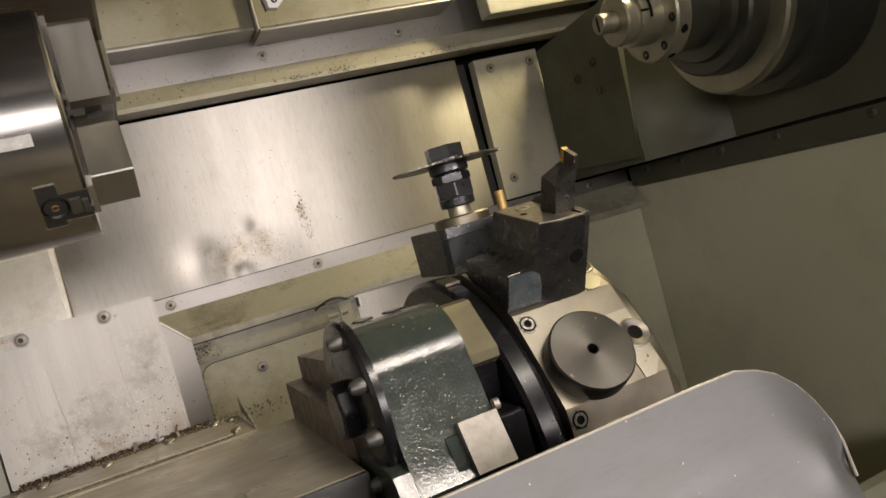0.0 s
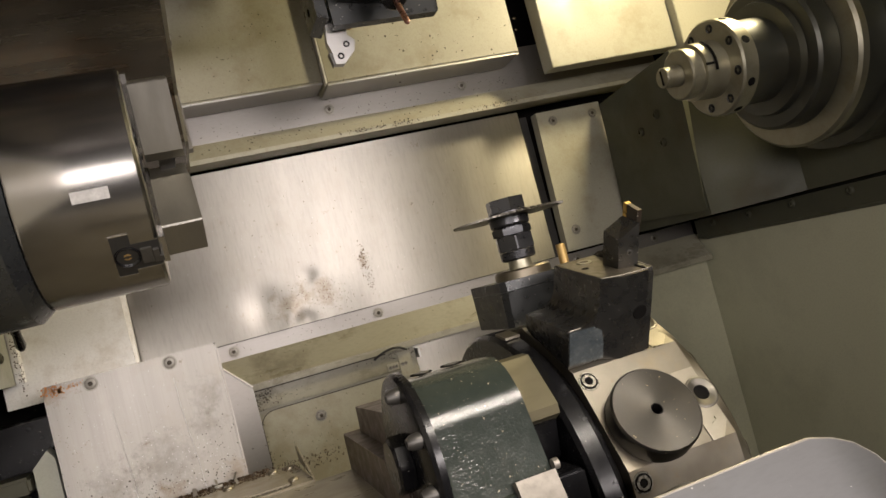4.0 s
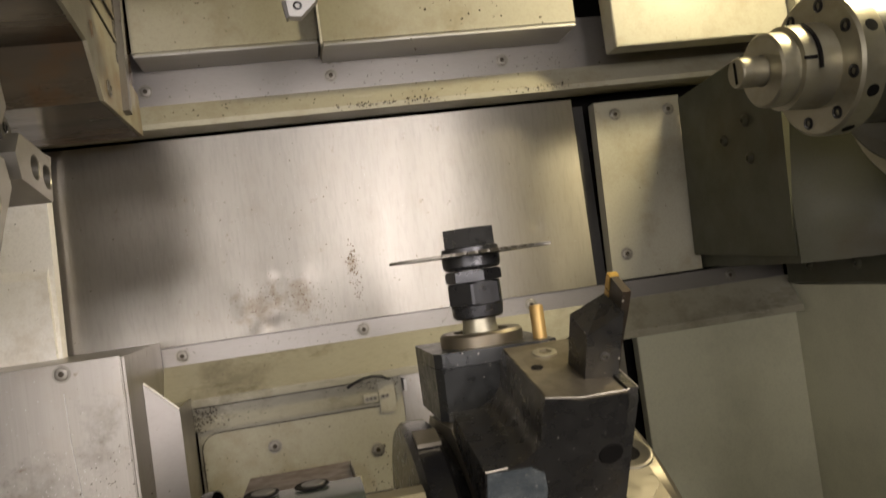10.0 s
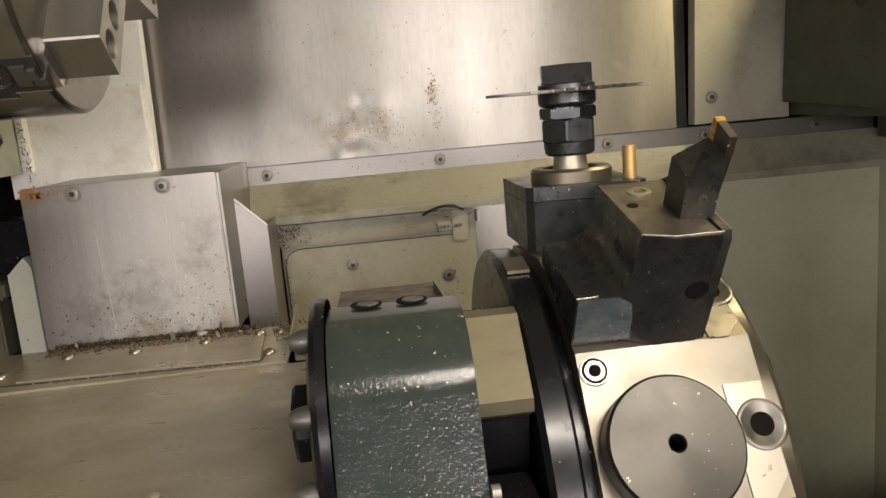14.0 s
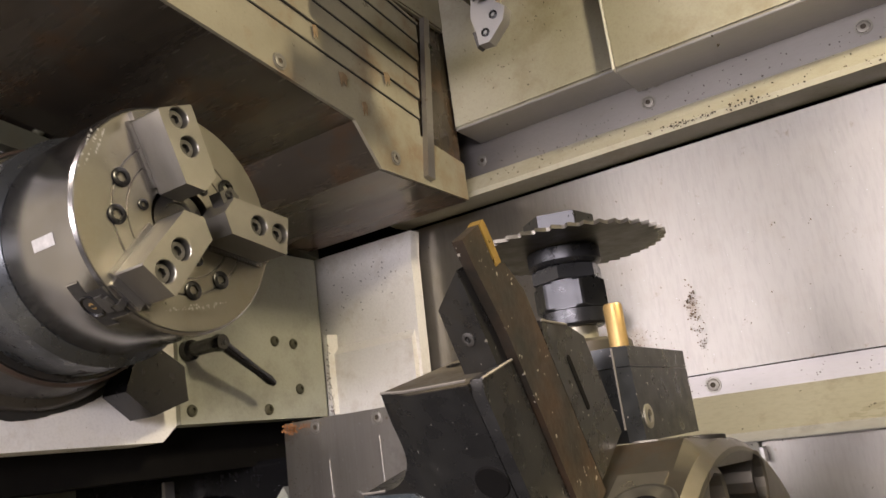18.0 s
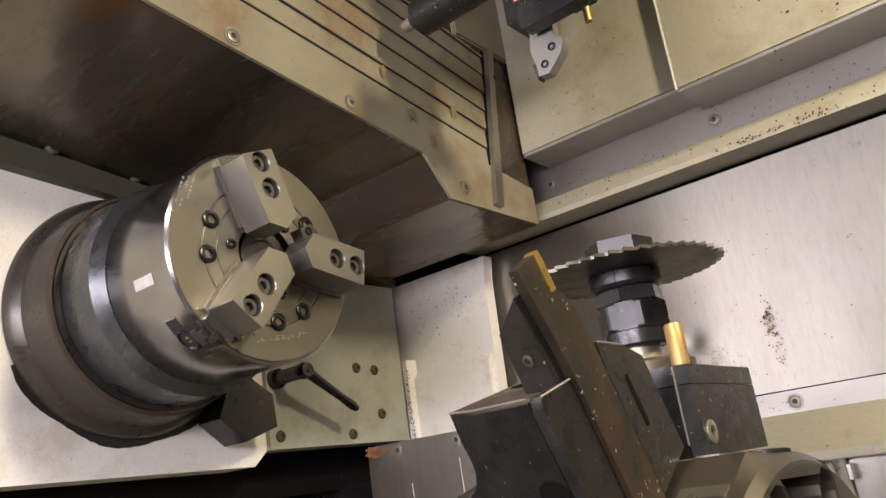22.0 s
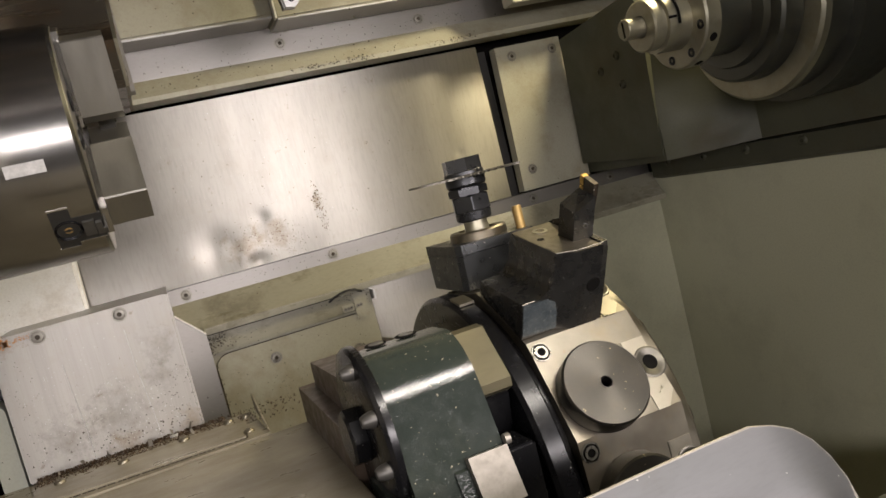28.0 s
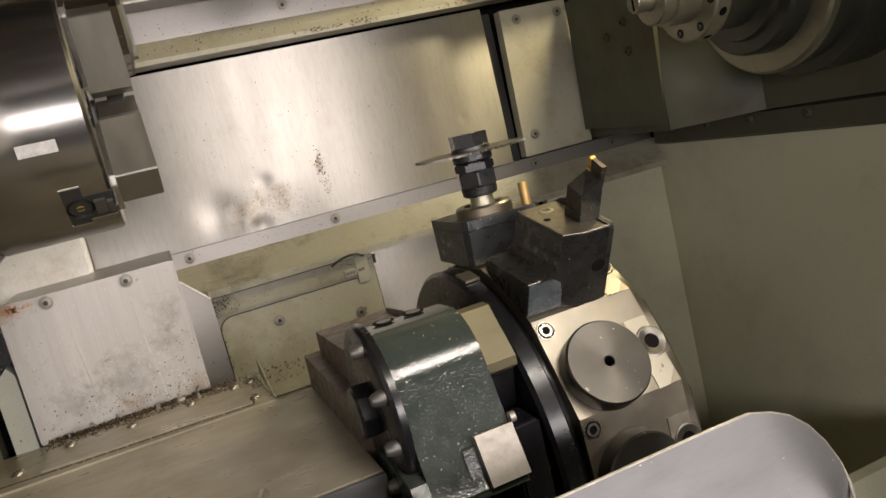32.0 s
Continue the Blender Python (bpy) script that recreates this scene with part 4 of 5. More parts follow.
SOCK = finish(lathe([(0.0003, 0.0078), (0.0009, 0.0074), (0.0009, 0.0066), (0.0001, 0.0062), (0.0001, 0.0056), (0.0013, 0.0052), (0.0013, 0.0032), (0.0002, 0.0028), (0.0002, 0)], 24), "socket_screw")
SOCK.materials.append(mat("zinc_socket_screw", (0.27, 0.255, 0.215), 0.3, 0.9, scale=90))
SOCK.materials.append(M_DARK)
for p in SOCK.polygons:
    q = (p.center.x ** 2 + p.center.y ** 2) ** 0.5
    p.material_index = 1 if q < 0.003 or 0.0053 < q < 0.0064 else 0
for k in range(-2, 5):
    m = facet(k)
    part("boss_pad", prism([(0.282, -0.016), (0.3015, -0.016), (0.3015, 0.03), (0.292, 0.041), (0.282, 0.041)], 0.0, 0.0008, m, 0.0003), M_PAD, turret, "pale milled pad")
    placed("boss", S_BOSS, m @ Matrix.Translation((0.2962, 0.0052, 0.0012)), turret)
    placed("socket_screw", SOCK, m @ Matrix.Translation((0.2195, -0.0305, 0)), turret)
for k, at, words in ((2, (0.261, 0.06, 0.88), "round dark turned steel plug bolted on a turret station"), (3, (0.261, 0.05, 0.8), "round dark turned steel plug on the lower turret station")):
    plug = thing("turret_plug", at, words, "plug", "turret plugs")
    pm = facet(k) @ Matrix.Translation((0.2465, 0.0115, 0))
    disc = finish(lathe([(0.0, 0.0322), (0.002, 0.0328), (0.0158, 0.0328), (0.0174, 0.0315), (0.0174, 0.0045), (0.0165, 0.0036)], 72), "disc")
    disc.materials.append(M_DISC)
    placed("disc", disc, pm, plug)
    part("centre_bore", lathe([(0.0175, 0.0036), (0.0165, 0.0033), (0.006, 0.0033), (0.006, 0)], 24, pm), M_DARK, plug, "small dark centre hole")

# parting tool block on the second station
blk = thing("parting_tool_block", (0.26, 0.1, 0.94), "blued steel tool block with an oily step and a parting tool", "tool holder")
F1 = Matrix(((1, 0, 0, -0.0145), (0, -0.86603, -0.5, 0.09837), (0, -0.5, 0.86603, 0.94811), (0, 0, 0, 1)))
XNS = Matrix(((1, 0, 0, 0), (0, 0, 1, 0), (0, 1, 0, 0), (0, 0, 0, 1)))  # (x, outwards) profile pushed along the flat
def leaning(bm, bend=True):
    """Tops lean back towards the machine, the front swells slightly past a bend."""
    if bend:
        for x in (0.2535, 0.2665):
            bmesh.ops.bisect_plane(bm, geom=[*bm.verts, *bm.edges, *bm.faces], plane_co=(x, 0, 0), plane_no=(1, 0, 0))
    for v in bm.verts:
        x, s, n = v.co
        v.co.z = n - 0.3 * (0.03 - s) * min(max(n / 0.02, 0), 1)
        if bend and s > 0.02:
            v.co.y = s + 0.0055 * min(max((x - 0.2535) / 0.013, 0), 1)
    bm.transform(F1)
    return bm
body_poly = [(0.2255, 0.0), (0.289, 0.0), (0.289, 0.0695), (0.2525, 0.0695), (0.2515, 0.06), *arc(0.235, 0.0495, 0.0165, 0, -86, 8)[0:], (0.2255, 0.0325)]
part("body", leaning(prism(body_poly, -0.036, 0.0305, XNS, 0.0008)), M_TOOLBLK, blk)
part("oily_patch", leaning(prism([(0.2262, 0.003), (0.262, 0.0015), (0.256, 0.012), (0.2535, 0.026), (0.247, 0.031), (0.2262, 0.0318)], 0.0304, 0.0312, XNS, 0.0003), False), mat("wet_blue_grey_steel", (0.1, 0.12, 0.13), 0.25, 0.5, alt=(0.2, 0.22, 0.22), scale=90, amount=0.8, bump=0.5, fine=300, specks=(0.5, 0.5, 0.46), speck_scale=350, speck_level=0.7), blk, "wet speckled front of the step")
# beige plate makes the top paler than the block's sides
part("beige_top", leaning(prism([(0.2532, 0.0696), (0.2885, 0.0696), (0.2885, 0.0699), (0.2532, 0.0699)], -0.0355, 0.0302, XNS)), M_BEIGE, blk, "thin beige plate over the block's top")
# pale bars along worn edges, which also carry the highlight of lit bevels
for pts_e in (((0.2525, 0.0304, 0.0697), (0.2665, 0.0359, 0.0714), (0.289, 0.0359, 0.0714)), ((0.2935, 0.034, 0.0704), (0.2935, 0.0136, 0.0655)), ((0.295, -0.0127, 0.0664), (0.295, -0.031, 0.0555)), ((0.2255, 0.0304, 0.0327), (0.236, 0.0304, 0.0332))):
    part("worn_lit_edge", curve_bar([F1 @ Vector(p) for p in pts_e], 0.0005, 6), M_BARE, blk, "worn edge with its highlight in the colour")
TOPN = Matrix.Rotation(math.atan(-0.3), 4, "X").inverted()
placed("clamp_screw", screw_mesh("clamp_screw", 0.0062, 0.0006, 0.62, material=M_GOLD), F1 @ Matrix.Translation((0.2705, -0.021, 0.0547)) @ TOPN, blk)
placed("bore", HOLE, F1 @ Matrix.Translation((0.2605, -0.0034, 0.06)) @ TOPN @ Matrix.Scale(0.4, 4), blk)
part("front_bore", lathe([(-0.004, 0.0), (0.0008, 0.0), (0.001, 0.0055), (0.0002, 0.0062)], 24, F1 @ Matrix.Translation((0.283, 0.0356, 0.036)) @ Matrix.Rotation(radians(-90), 4, "X")), M_DARK, blk, "dark bolt hole")
# black strip gives the shadow where the block meets the turret
part("block_shadow_strip", prism([(0.2275, -0.014), (0.288, -0.014), (0.288, 0.0), (0.2275, 0.0)], -0.035, 0.024, F1 @ XNS, 0.0004), M_DARK, blk, "dark strip standing in for the shadow under the block")
# side plates and blade
blade_m = F1 @ ALONG_X
clamp_plate = part("clamp_plate", prism([(-0.042, 0.002), (-0.0105, 0.002), (-0.0105, 0.061), (-0.0125, 0.0665), (-0.031, 0.0555), (-0.042, 0.045)], 0.2892, 0.295, blade_m, 0.0008), M_TOOLBLK, blk)
part("clamp_slot", prism([*arc(-0.022, 0.046, 0.0014, 0, 180, 5), *arc(-0.022, 0.026, 0.0014, 180, 360, 5)], 0.2949, 0.2953, blade_m), M_DARK, clamp_plate, "narrow dark slot")
shank = part("tool_shank", prism([(-0.0095, -0.002), (0.0125, -0.002), (0.0125, 0.075), (0.0158, 0.1), (0.0162, 0.1085), (0.003, 0.1087), (0.003, 0.0935), (-0.0035, 0.0925), (-0.0095, 0.08)], 0.2915, 0.2953, blade_m, 0.0005), M_RUSTY, blk, "rusty parting tool blade")
part("side_cheek", prism([(0.0135, 0.0), (0.035, 0.0), (0.036, 0.066), (0.034, 0.0705), (0.0135, 0.0655)], 0.2892, 0.2935, blade_m, 0.001), M_TOOLBLK, blk)
head_bm = bmesh.new()
low = [head_bm.verts.new(c) for c in ((0.2765, 0.0165, 0.058), (0.2914, 0.0195, 0.058), (0.2914, -0.004, 0.058), (0.2765, -0.004, 0.058))]
top = [head_bm.verts.new(c) for c in ((0.2766, 0.0158, 0.088), (0.2912, 0.0195, 0.1005), (0.2912, -0.002, 0.0975), (0.2748, -0.0014, 0.089))]
head_bm.faces.new(low[::-1]), head_bm.faces.new(top)
for i in range(4):
    head_bm.faces.new((low[i], low[(i + 1) % 4], top[(i + 1) % 4], top[i]))
bevel(head_bm, 0.0007, 1)
head_bm.transform(F1)
tool_head = part("tool_head", head_bm, M_TOOLBLK, blk, "speckled tool head")
part("insert", prism([(-0.0012, 0.0937), (0.0028, 0.0937), (0.0028, 0.1088), (-0.0005, 0.1092), (-0.0012, 0.107)], 0.2911, 0.2957, blade_m, 0.0003), M_CARB, shank, "gold coated carbide insert")
placed("head_screw", screw_mesh("head_screw", 0.0024, 0.0006, 0.6, material=M_PLUG), F1 @ Matrix.Translation((0.2845, 0.0181, 0.077)) @ Matrix.Rotation(radians(12), 4, "Z") @ Matrix.Rotation(radians(-90), 4, "X"), tool_head)

# saw holder on the top station
saw = thing("saw_holder", (0.25, 0.187, 0.961), "black driven tool holder with a slitting saw blade", "tool holder")
foot = [(0.2095, 0.232), (0.2105, 0.162), (0.2145, 0.1565), (0.2765, 0.1475), (0.2825, 0.1515), (0.2825, 0.232)]
base = prism(foot, 0.9655, 0.9965, Matrix(), 0.0012)
for v in base.verts:
    if v.co.z < 0.968 and v.co.y < 0.17:
        v.co.y += 0.0035
part("body", base, M_BLOCK, saw)
part("top_plate", prism(foot, 0.9969, 1.0055, Matrix(), 0.0008), M_BLOCK, saw)
SX, SY = 0.246, 0.187
LIFT = Matrix.Translation((0, 0, 0.0048))
sm = Matrix.Translation((SX, SY, 0)) @ LIFT
part("bearing_ring", lathe([(1.0006, 0.0), (1.0006, 0.0258), (1.0072, 0.0258), (1.0087, 0.0243), (1.0087, 0.0175), (1.0065, 0.0165), (1.0065, 0.0)], 40, sm), M_TURRET, saw, "bright steel bearing ring")
part("neck", lathe([(1.0066, 0.0), (1.0066, 0.0115), (1.013, 0.0105), (1.0165, 0.0105), (1.0165, 0)], 32, sm), M_NOSE, saw, "dull steel spindle neck")
part("shaft", lathe([(1.0166, 0.0), (1.0166, 0.0142), (1.018, 0.0158), (1.0246, 0.0162), (1.0248, 0)], 36, sm), M_SATIN, saw)
def hexagon(r, spin=0.0):
    return [(SX + r * math.cos(radians(spin + 60 * i)), SY + r * math.sin(radians(spin + 60 * i))) for i in range(6)]
def hex_nut(z0, z1, r, spin, low, top):
    """Hexagon turned down to a cone of radius low and top at its ends."""
    bm = bmesh.new()
    n = 72
    rings = []
    for z, rad in ((z0, low), (z0 + (r - low) * 0.6, r), (z1 - (r - top) * 0.6, r), (z1, top)):
        ring = []
        for i in range(n):
            a = 360 / n * i
            q = min(rad, r * math.cos(radians(30)) / math.cos(radians((a - spin) % 60 - 30)))
            ring.append(bm.verts.new((q * math.cos(radians(a)), q * math.sin(radians(a)), z)))
        rings.append(ring)
    for u, v in zip(rings, rings[1:]):
        for i in range(n):
            bm.faces.new((u[i], u[(i + 1) % n], v[(i + 1) % n], v[i]))
    bm.faces.new(rings[0][::-1]), bm.faces.new(rings[-1])
    bm.transform(sm)
    return bm
part("collet_nut", hex_nut(1.025, 1.0392, 0.0182, 12, 0.0163, 0.0163), M_SATIN, saw, "black hexagon collet nut", 12)
part("lock_ring", hex_nut(1.0396, 1.0465, 0.0178, 40, 0.0172, 0.0165), M_SATIN, saw, "black hexagon lock ring", 12)
part("lower_flange", lathe([(1.0468, 0.0), (1.0468, 0.0155), (1.0478, 0.0172), (1.0492, 0.0182), (1.0555, 0.0182), (1.0555, 0.0)], 40, sm), M_SATIN, saw)
teeth_poly = []
for i in range(44):
    a = 360 / 44 * i + 3
    teeth_poly += [(SX + r * math.cos(radians(a + d)), SY + r * math.sin(radians(a + d))) for r, d in ((0.051, 0.0), (0.0502, 1.3), (0.0474, 5.2), (0.0472, 7.0))]
part("saw_blade", prism(teeth_poly, 1.0558, 1.0575, LIFT), mat("saw_blade_steel", (0.15, 0.14, 0.12), 0.42, 0.85, alt=(0.1, 0.09, 0.07), scale=25, amount=0.4, bump=0.0, grain_amt=0.06), saw, "toothed circular saw blade", 25)
part("upper_flange", lathe([(1.0577, 0.0), (1.0577, 0.0178), (1.0605, 0.0178), (1.061, 0.017), (1.061, 0.0)], 36, sm), M_SATIN, saw)
part("arbor_bolt", prism(hexagon(0.0178, 20), 1.0612, 1.0725, LIFT, 0.0008), M_SATIN, saw, "worn hexagon arbor bolt")
part("coolant_tube", lathe([(1.0006, 0.0), (1.0006, 0.0042), (1.0195, 0.0042), (1.0205, 0.0036), (1.0205, 0.0022), (1.012, 0.0022), (1.012, 0)], 18, Matrix.Translation((0.276, 0.161, 0.005))), M_BRASS, saw, "brass coolant tube")
placed("side_screw", screw_mesh("body_screw", 0.0052, 0.001, 0.6, material=M_GOLD), facing((0.2825, 0.162, 0.9755), (1, 0, 0)), saw)

# pale bar for the worn corner and its highlight
part("worn_lit_edge", curve_bar([(0.2768, 0.1478, 0.971), (0.2768, 0.1478, 1.005)], 0.0005, 6), M_BARE, saw, "worn edge with its highlight in the colour")

# drive housing
house = thing("drive_housing", (0.13, 0.11, 0.84), "dark green wrinkle-painted cast drive housing with a bolted cap", "housing")
prof = [(0.112, 0.83), (0.112, 0.956), *arc(0.0857, 0.9085, 0.05, 98, 159.5, 16), (0.0165, 0.866), (0.006, 0.85), (0.007, 0.844), (0.03, 0.838), (0.112, 0.8)]
part("body", prism(prof, 0.089, 0.1575, ALONG_X, 0.002), M_GREEN, house, sharp=30)
part("foot", prism([(0.03, 0.838), (0.007, 0.844), (0.0065, 0.85), (0.0165, 0.866), (0.03, 0.869), (0.09, 0.869), (0.09, 0.81)], 0.077, 0.0888, ALONG_X, 0.002), M_GREEN, house)
cap = part("cap", lathe([(0.0795, 0.0), (0.0795, 0.058), (0.0812, 0.0635), (0.084, 0.0655), (0.0888, 0.0655)], 56, turn_x(0, 0.088, 0.9)), M_BLACK, house, "round black end cap")
part("cap_hub", lathe([(0.067, 0.0), (0.067, 0.019), (0.069, 0.021), (0.0788, 0.021)], 8, turn_x(0, 0.086, 0.903)), M_BLACK, house)
BOLT = screw_mesh("cap_bolt", 0.0058, 0.009, 0.45, dome=True, material=M_PLUG)
for a in (112, 154, 190, 236):
    placed("cap_bolt", BOLT, facing((0.08, 0.088 + 0.0565 * math.cos(radians(a)), 0.9 + 0.0565 * math.sin(radians(a))), (-1, 0, 0)), cap)
part("scraped_pad", prism([(0.012, 0.847), (0.024, 0.882), (0.0155, 0.8845), (0.001, 0.852)], 0.1285, 0.1575, ALONG_X, 0.0012), M_BARE, house, "scraped bare metal pad")
part("rib", prism([(0.012, 0.842), (0.024, 0.879), (0.0185, 0.876), (0.0055, 0.846)], 0.1185, 0.1283, ALONG_X, 0.002), M_GREEN, house)
for x in (0.109, 0.1333):
    recess = part("bolt_recess", lathe([(0.9566, 0.0), (0.9578, 0.0084), (0.9582, 0.0086), (0.9586, 0.0082), (0.9584, 0.0079), (0.9584, 0)], 24, Matrix.Translation((x, 0.1035, 0))), M_DARK, house, "dark open counterbore")
    part("sunk_bolt", lathe([(0.9584, 0.0), (0.9584, 0.006), (0.9587, 0.0058), (0.9587, 0.0)], 20, Matrix.Translation((x + 0.0008, 0.1048, 0))), M_PLUG, recess, "oily sunk bolt head")
neck = thing("turret_neck", (0.19, 0.12, 0.85), "black steel neck between housing and turret with a bare flat", "machine part")
part("flat", prism([(0.095, 0.935), (0.095, 0.948), (0.0885, 0.9525), (0.0785, 0.9515), (0.0485, 0.917), (0.049, 0.91), (0.06, 0.904)], 0.1578, 0.1855, ALONG_X, 0.0012), M_FLAT, neck, "bare oily steel flat")
part("core", prism([(0.3, 0.78), (0.3, 0.87), (0.2, 0.923), (0.136, 0.926), (0.09, 0.934), (0.055, 0.905), (0.062, 0.88), (0.075, 0.862), (0.06, 0.78)], 0.158, 0.1838, ALONG_X, 0.001), M_BLACK, neck)
part("lower_pad", box(0.1585, 0.182, 0.024, 0.058, 0.8, 0.876, 0.002), M_BLACK, neck)
part("pad_bolt", lathe([(0.158, 0.0), (0.158, 0.0038), (0.162, 0.0038), (0.1625, 0)], 16, turn_x(0, 0.02, 0.886)), M_BARE, neck)
slide = thing("turret_slide_block", (0.1, 0.3, 0.86), "stepped dark steel slide block behind the drive housing", "machine part")
part("lower_step", prism([(0.332, 0.79), (0.314, 0.899), (0.1125, 0.899), (0.1125, 0.79)], 0.072, 0.157, ALONG_X, 0.0015), M_OXIDE, slide)
part("upper_step", prism([(0.296, 0.8992), (0.29, 0.924), (0.1125, 0.932), (0.1125, 0.8992)], 0.086, 0.157, ALONG_X, 0.0015), M_OXIDE, slide)

part("edge_plate", prism([(0.29, 0.8995), (0.276, 0.9285), (0.1125, 0.945), (0.1125, 0.8995)], 0.1572, 0.1578, ALONG_X), M_BARE, slide, "thin bright edge plate")
placed("edge_nut", screw_mesh("edge_nut", 0.0042, 0.006, 0.4, material=M_GOLD), facing((0.1578, 0.262, 0.915), (1, 0, 0)), slide)

# ---- front covers ----
cover = thing("way_cover", (-0.1, 0.2, 0.85), "smooth oily olive way cover sheet with a folded front lip", "cover", kind="structure")
part("top_sheet", box(-0.45, 0.0735, 0.068, 0.318, 0.855, 0.863, 0.0015), M_TOPCOV, cover)
part("front_lip", box(-0.45, 0.0735, 0.062, 0.0675, 0.835, 0.8625, 0.001), M_SHEET, cover, "grey worn folded lip")
flange = thing("cover_flange", (-0.1, 0.36, 0.862), "olive screwed flange with chips along its back", "flange", kind="structure")
part("strip", prism([(-0.187, 0.317), (-0.45, 0.317), (-0.45, 0.43), (0.028, 0.43), (0.0345, 0.318)], 0.859, 0.865, Matrix(), 0.0008), M_TOPCOV, flange)
part("raised_strip", prism([(-0.187, 0.335), (0.012, 0.325), (0.005, 0.418), (-0.187, 0.418)], 0.8652, 0.8675, Matrix(), 0.0008), M_TOPCOV, flange)
for x, y in ((-0.165, 0.39), (-0.105, 0.385), (-0.045, 0.392), (0.002, 0.402), (0.017, 0.345), (0.02, 0.412), (-0.21, 0.36)):
    placed("screw", S_DOME, facing((x, y, 0.8675 if x < 0.01 and x > -0.19 else 0.865), (0, 0, 1)), flange)
def dashes(x0, y0, x1, y1, z, count, seed):
    """A broken bead of dark sealant between two places."""
    rng = random.Random(seed)
    bm = bmesh.new()
    ang = math.atan2(y1 - y0, x1 - x0)
    step = math.hypot(x1 - x0, y1 - y0) / count
    for i in range(count):
        u = (i + rng.uniform(0.3, 0.7)) / count
        own = box(-step * rng.uniform(0.3, 0.52), step * rng.uniform(0.3, 0.52), -0.0008 * rng.uniform(0.7, 1.3), 0.0008, 0, 0.0007)
        own.transform(Matrix.Translation((x0 + (x1 - x0) * u, y0 + (y1 - y0) * u, z)) @ Matrix.Rotation(ang, 4, "Z"))
        merge(bm, own)
    return bm
part("sealant", dashes(-0.25, 0.334, 0.013, 0.3235, 0.8652, 60, 51), M_SOOT, flange, "dark broken sealant line")
part("sealant", dashes(0.013, 0.324, 0.0155, 0.36, 0.8652, 9, 52), M_SOOT, flange, "dark broken sealant line")
part("end_flap", prism([(0.3185, 0.866), (0.43, 0.866), (0.436, 0.881), (0.43, 0.884), (0.34, 0.87)], 0.0335, 0.0352, ALONG_X), M_TOPCOV, flange, "bent up olive end flap")
ledge = slab("front_ledge", box(-0.45, 0.075, 0.03, 0.0615, 0.82, 0.8345, 0.001), M_TOPCOV, "olive ledge under the folded lip", "ledge")
placed("screw", S_DOME, facing((0.053, 0.043, 0.8345), (0, 0, 1)), ledge)
front = thing("front_cover", (-0.1, -0.1, 0.84), "olive sheet cover with a bent bar handle and dome screws", "cover")
part("sheet", prism([(-0.6, -0.35), (0.041, -0.35), (0.041, 0.02), (0.037, 0.031), (0.004, 0.061), (-0.004, 0.1), (-0.6, 0.14)], 0.8635, 0.8665, Matrix(), 0.0008), M_TOPCOV, front)
for x, y in ((-0.0135, 0.022), (-0.0745, 0.024)):
    placed("screw", S_DOME, facing((x, y, 0.8665), (0, 0, 1)), front)
handle = curve_bar([(-0.082, 0.088, 0.8705), (-0.081, 0.085, 0.8712), (-0.058, 0.016, 0.8712), (-0.034, 0.009, 0.8712), (-0.0105, 0.083, 0.8712), (-0.0095, 0.087, 0.8705)], 0.0042)
part("bar_handle", handle, M_GOLD, front, "bent steel bar handle")

# grey sheet guard in front of the turret
sheet = thing("sheet_guard", (0.2, -0.1, 0.8), "grey sheet metal guard with a rounded corner", "guard")
pts = [(-0.2, 0.002), (-0.2, -0.3), (0.25, -0.3), (0.279, -0.121), (0.301, -0.075), (0.3075, -0.055), (0.307, -0.043), (0.3025, -0.029), (0.295, -0.017), (0.284, -0.007), (0.272, -0.001), (0.257, 0.0035), (0.23, 0.004)]
sheet_m = Matrix.Translation((0, -0.104, 0.884)) @ Matrix.Rotation(radians(66), 4, "X")
def dented_sheet():
    bm = prism(pts, -0.002, 0.0, Matrix(), 0.0005)
    for k in range(22):
        for co, no in (((0.2 + k * 0.005, 0, 0), (1, 0, 0)), ((0, -0.005 - k * 0.006, 0), (0, 1, 0))):
            bmesh.ops.bisect_plane(bm, geom=[*bm.verts, *bm.edges, *bm.faces], plane_co=co, plane_no=no)
    for v in bm.verts:
        x, y, _ = v.co
        v.co.z += -0.007 * math.exp(-((x - 0.299) / 0.008) ** 2 - ((y + 0.066) / 0.011) ** 2) + 0.003 * math.exp(-((x - 0.285) / 0.012) ** 2 - ((y + 0.062) / 0.018) ** 2)
        v.co.z -= 0.006 * max(0, (x - 0.262) / 0.04) ** 2
    bm.transform(sheet_m)
    return bm
part("sheet", dented_sheet(), M_SHEET, sheet, sharp=50)
# pale bar along the worn cut edge, bright as if lit
edge_pts = [sheet_m @ Vector((x, y, -0.001 - 0.006 * max(0, (x - 0.262) / 0.04) ** 2)) for x, y in pts[4:] + [(0.0, 0.003), (-0.2, 0.002)]]
part("worn_lit_edge", curve_bar(edge_pts, 0.0011, 8), M_BARE, sheet, "worn cut edge with its highlight in the colour")

# ---- sub spindle side ----
sub = thing("sub_spindle", (0.6, CY, CZ), "steel sub spindle with stepped collars and a collet", "spindle")
sx = turn_x(0, CY, CZ)
part("tip", lathe([(0.447, 0.0), (0.447, 0.0095), (0.448, 0.0103), (0.478, 0.0103), (0.478, 0)], 28, sx), M_NOSE, sub, "steel part held in the collet")
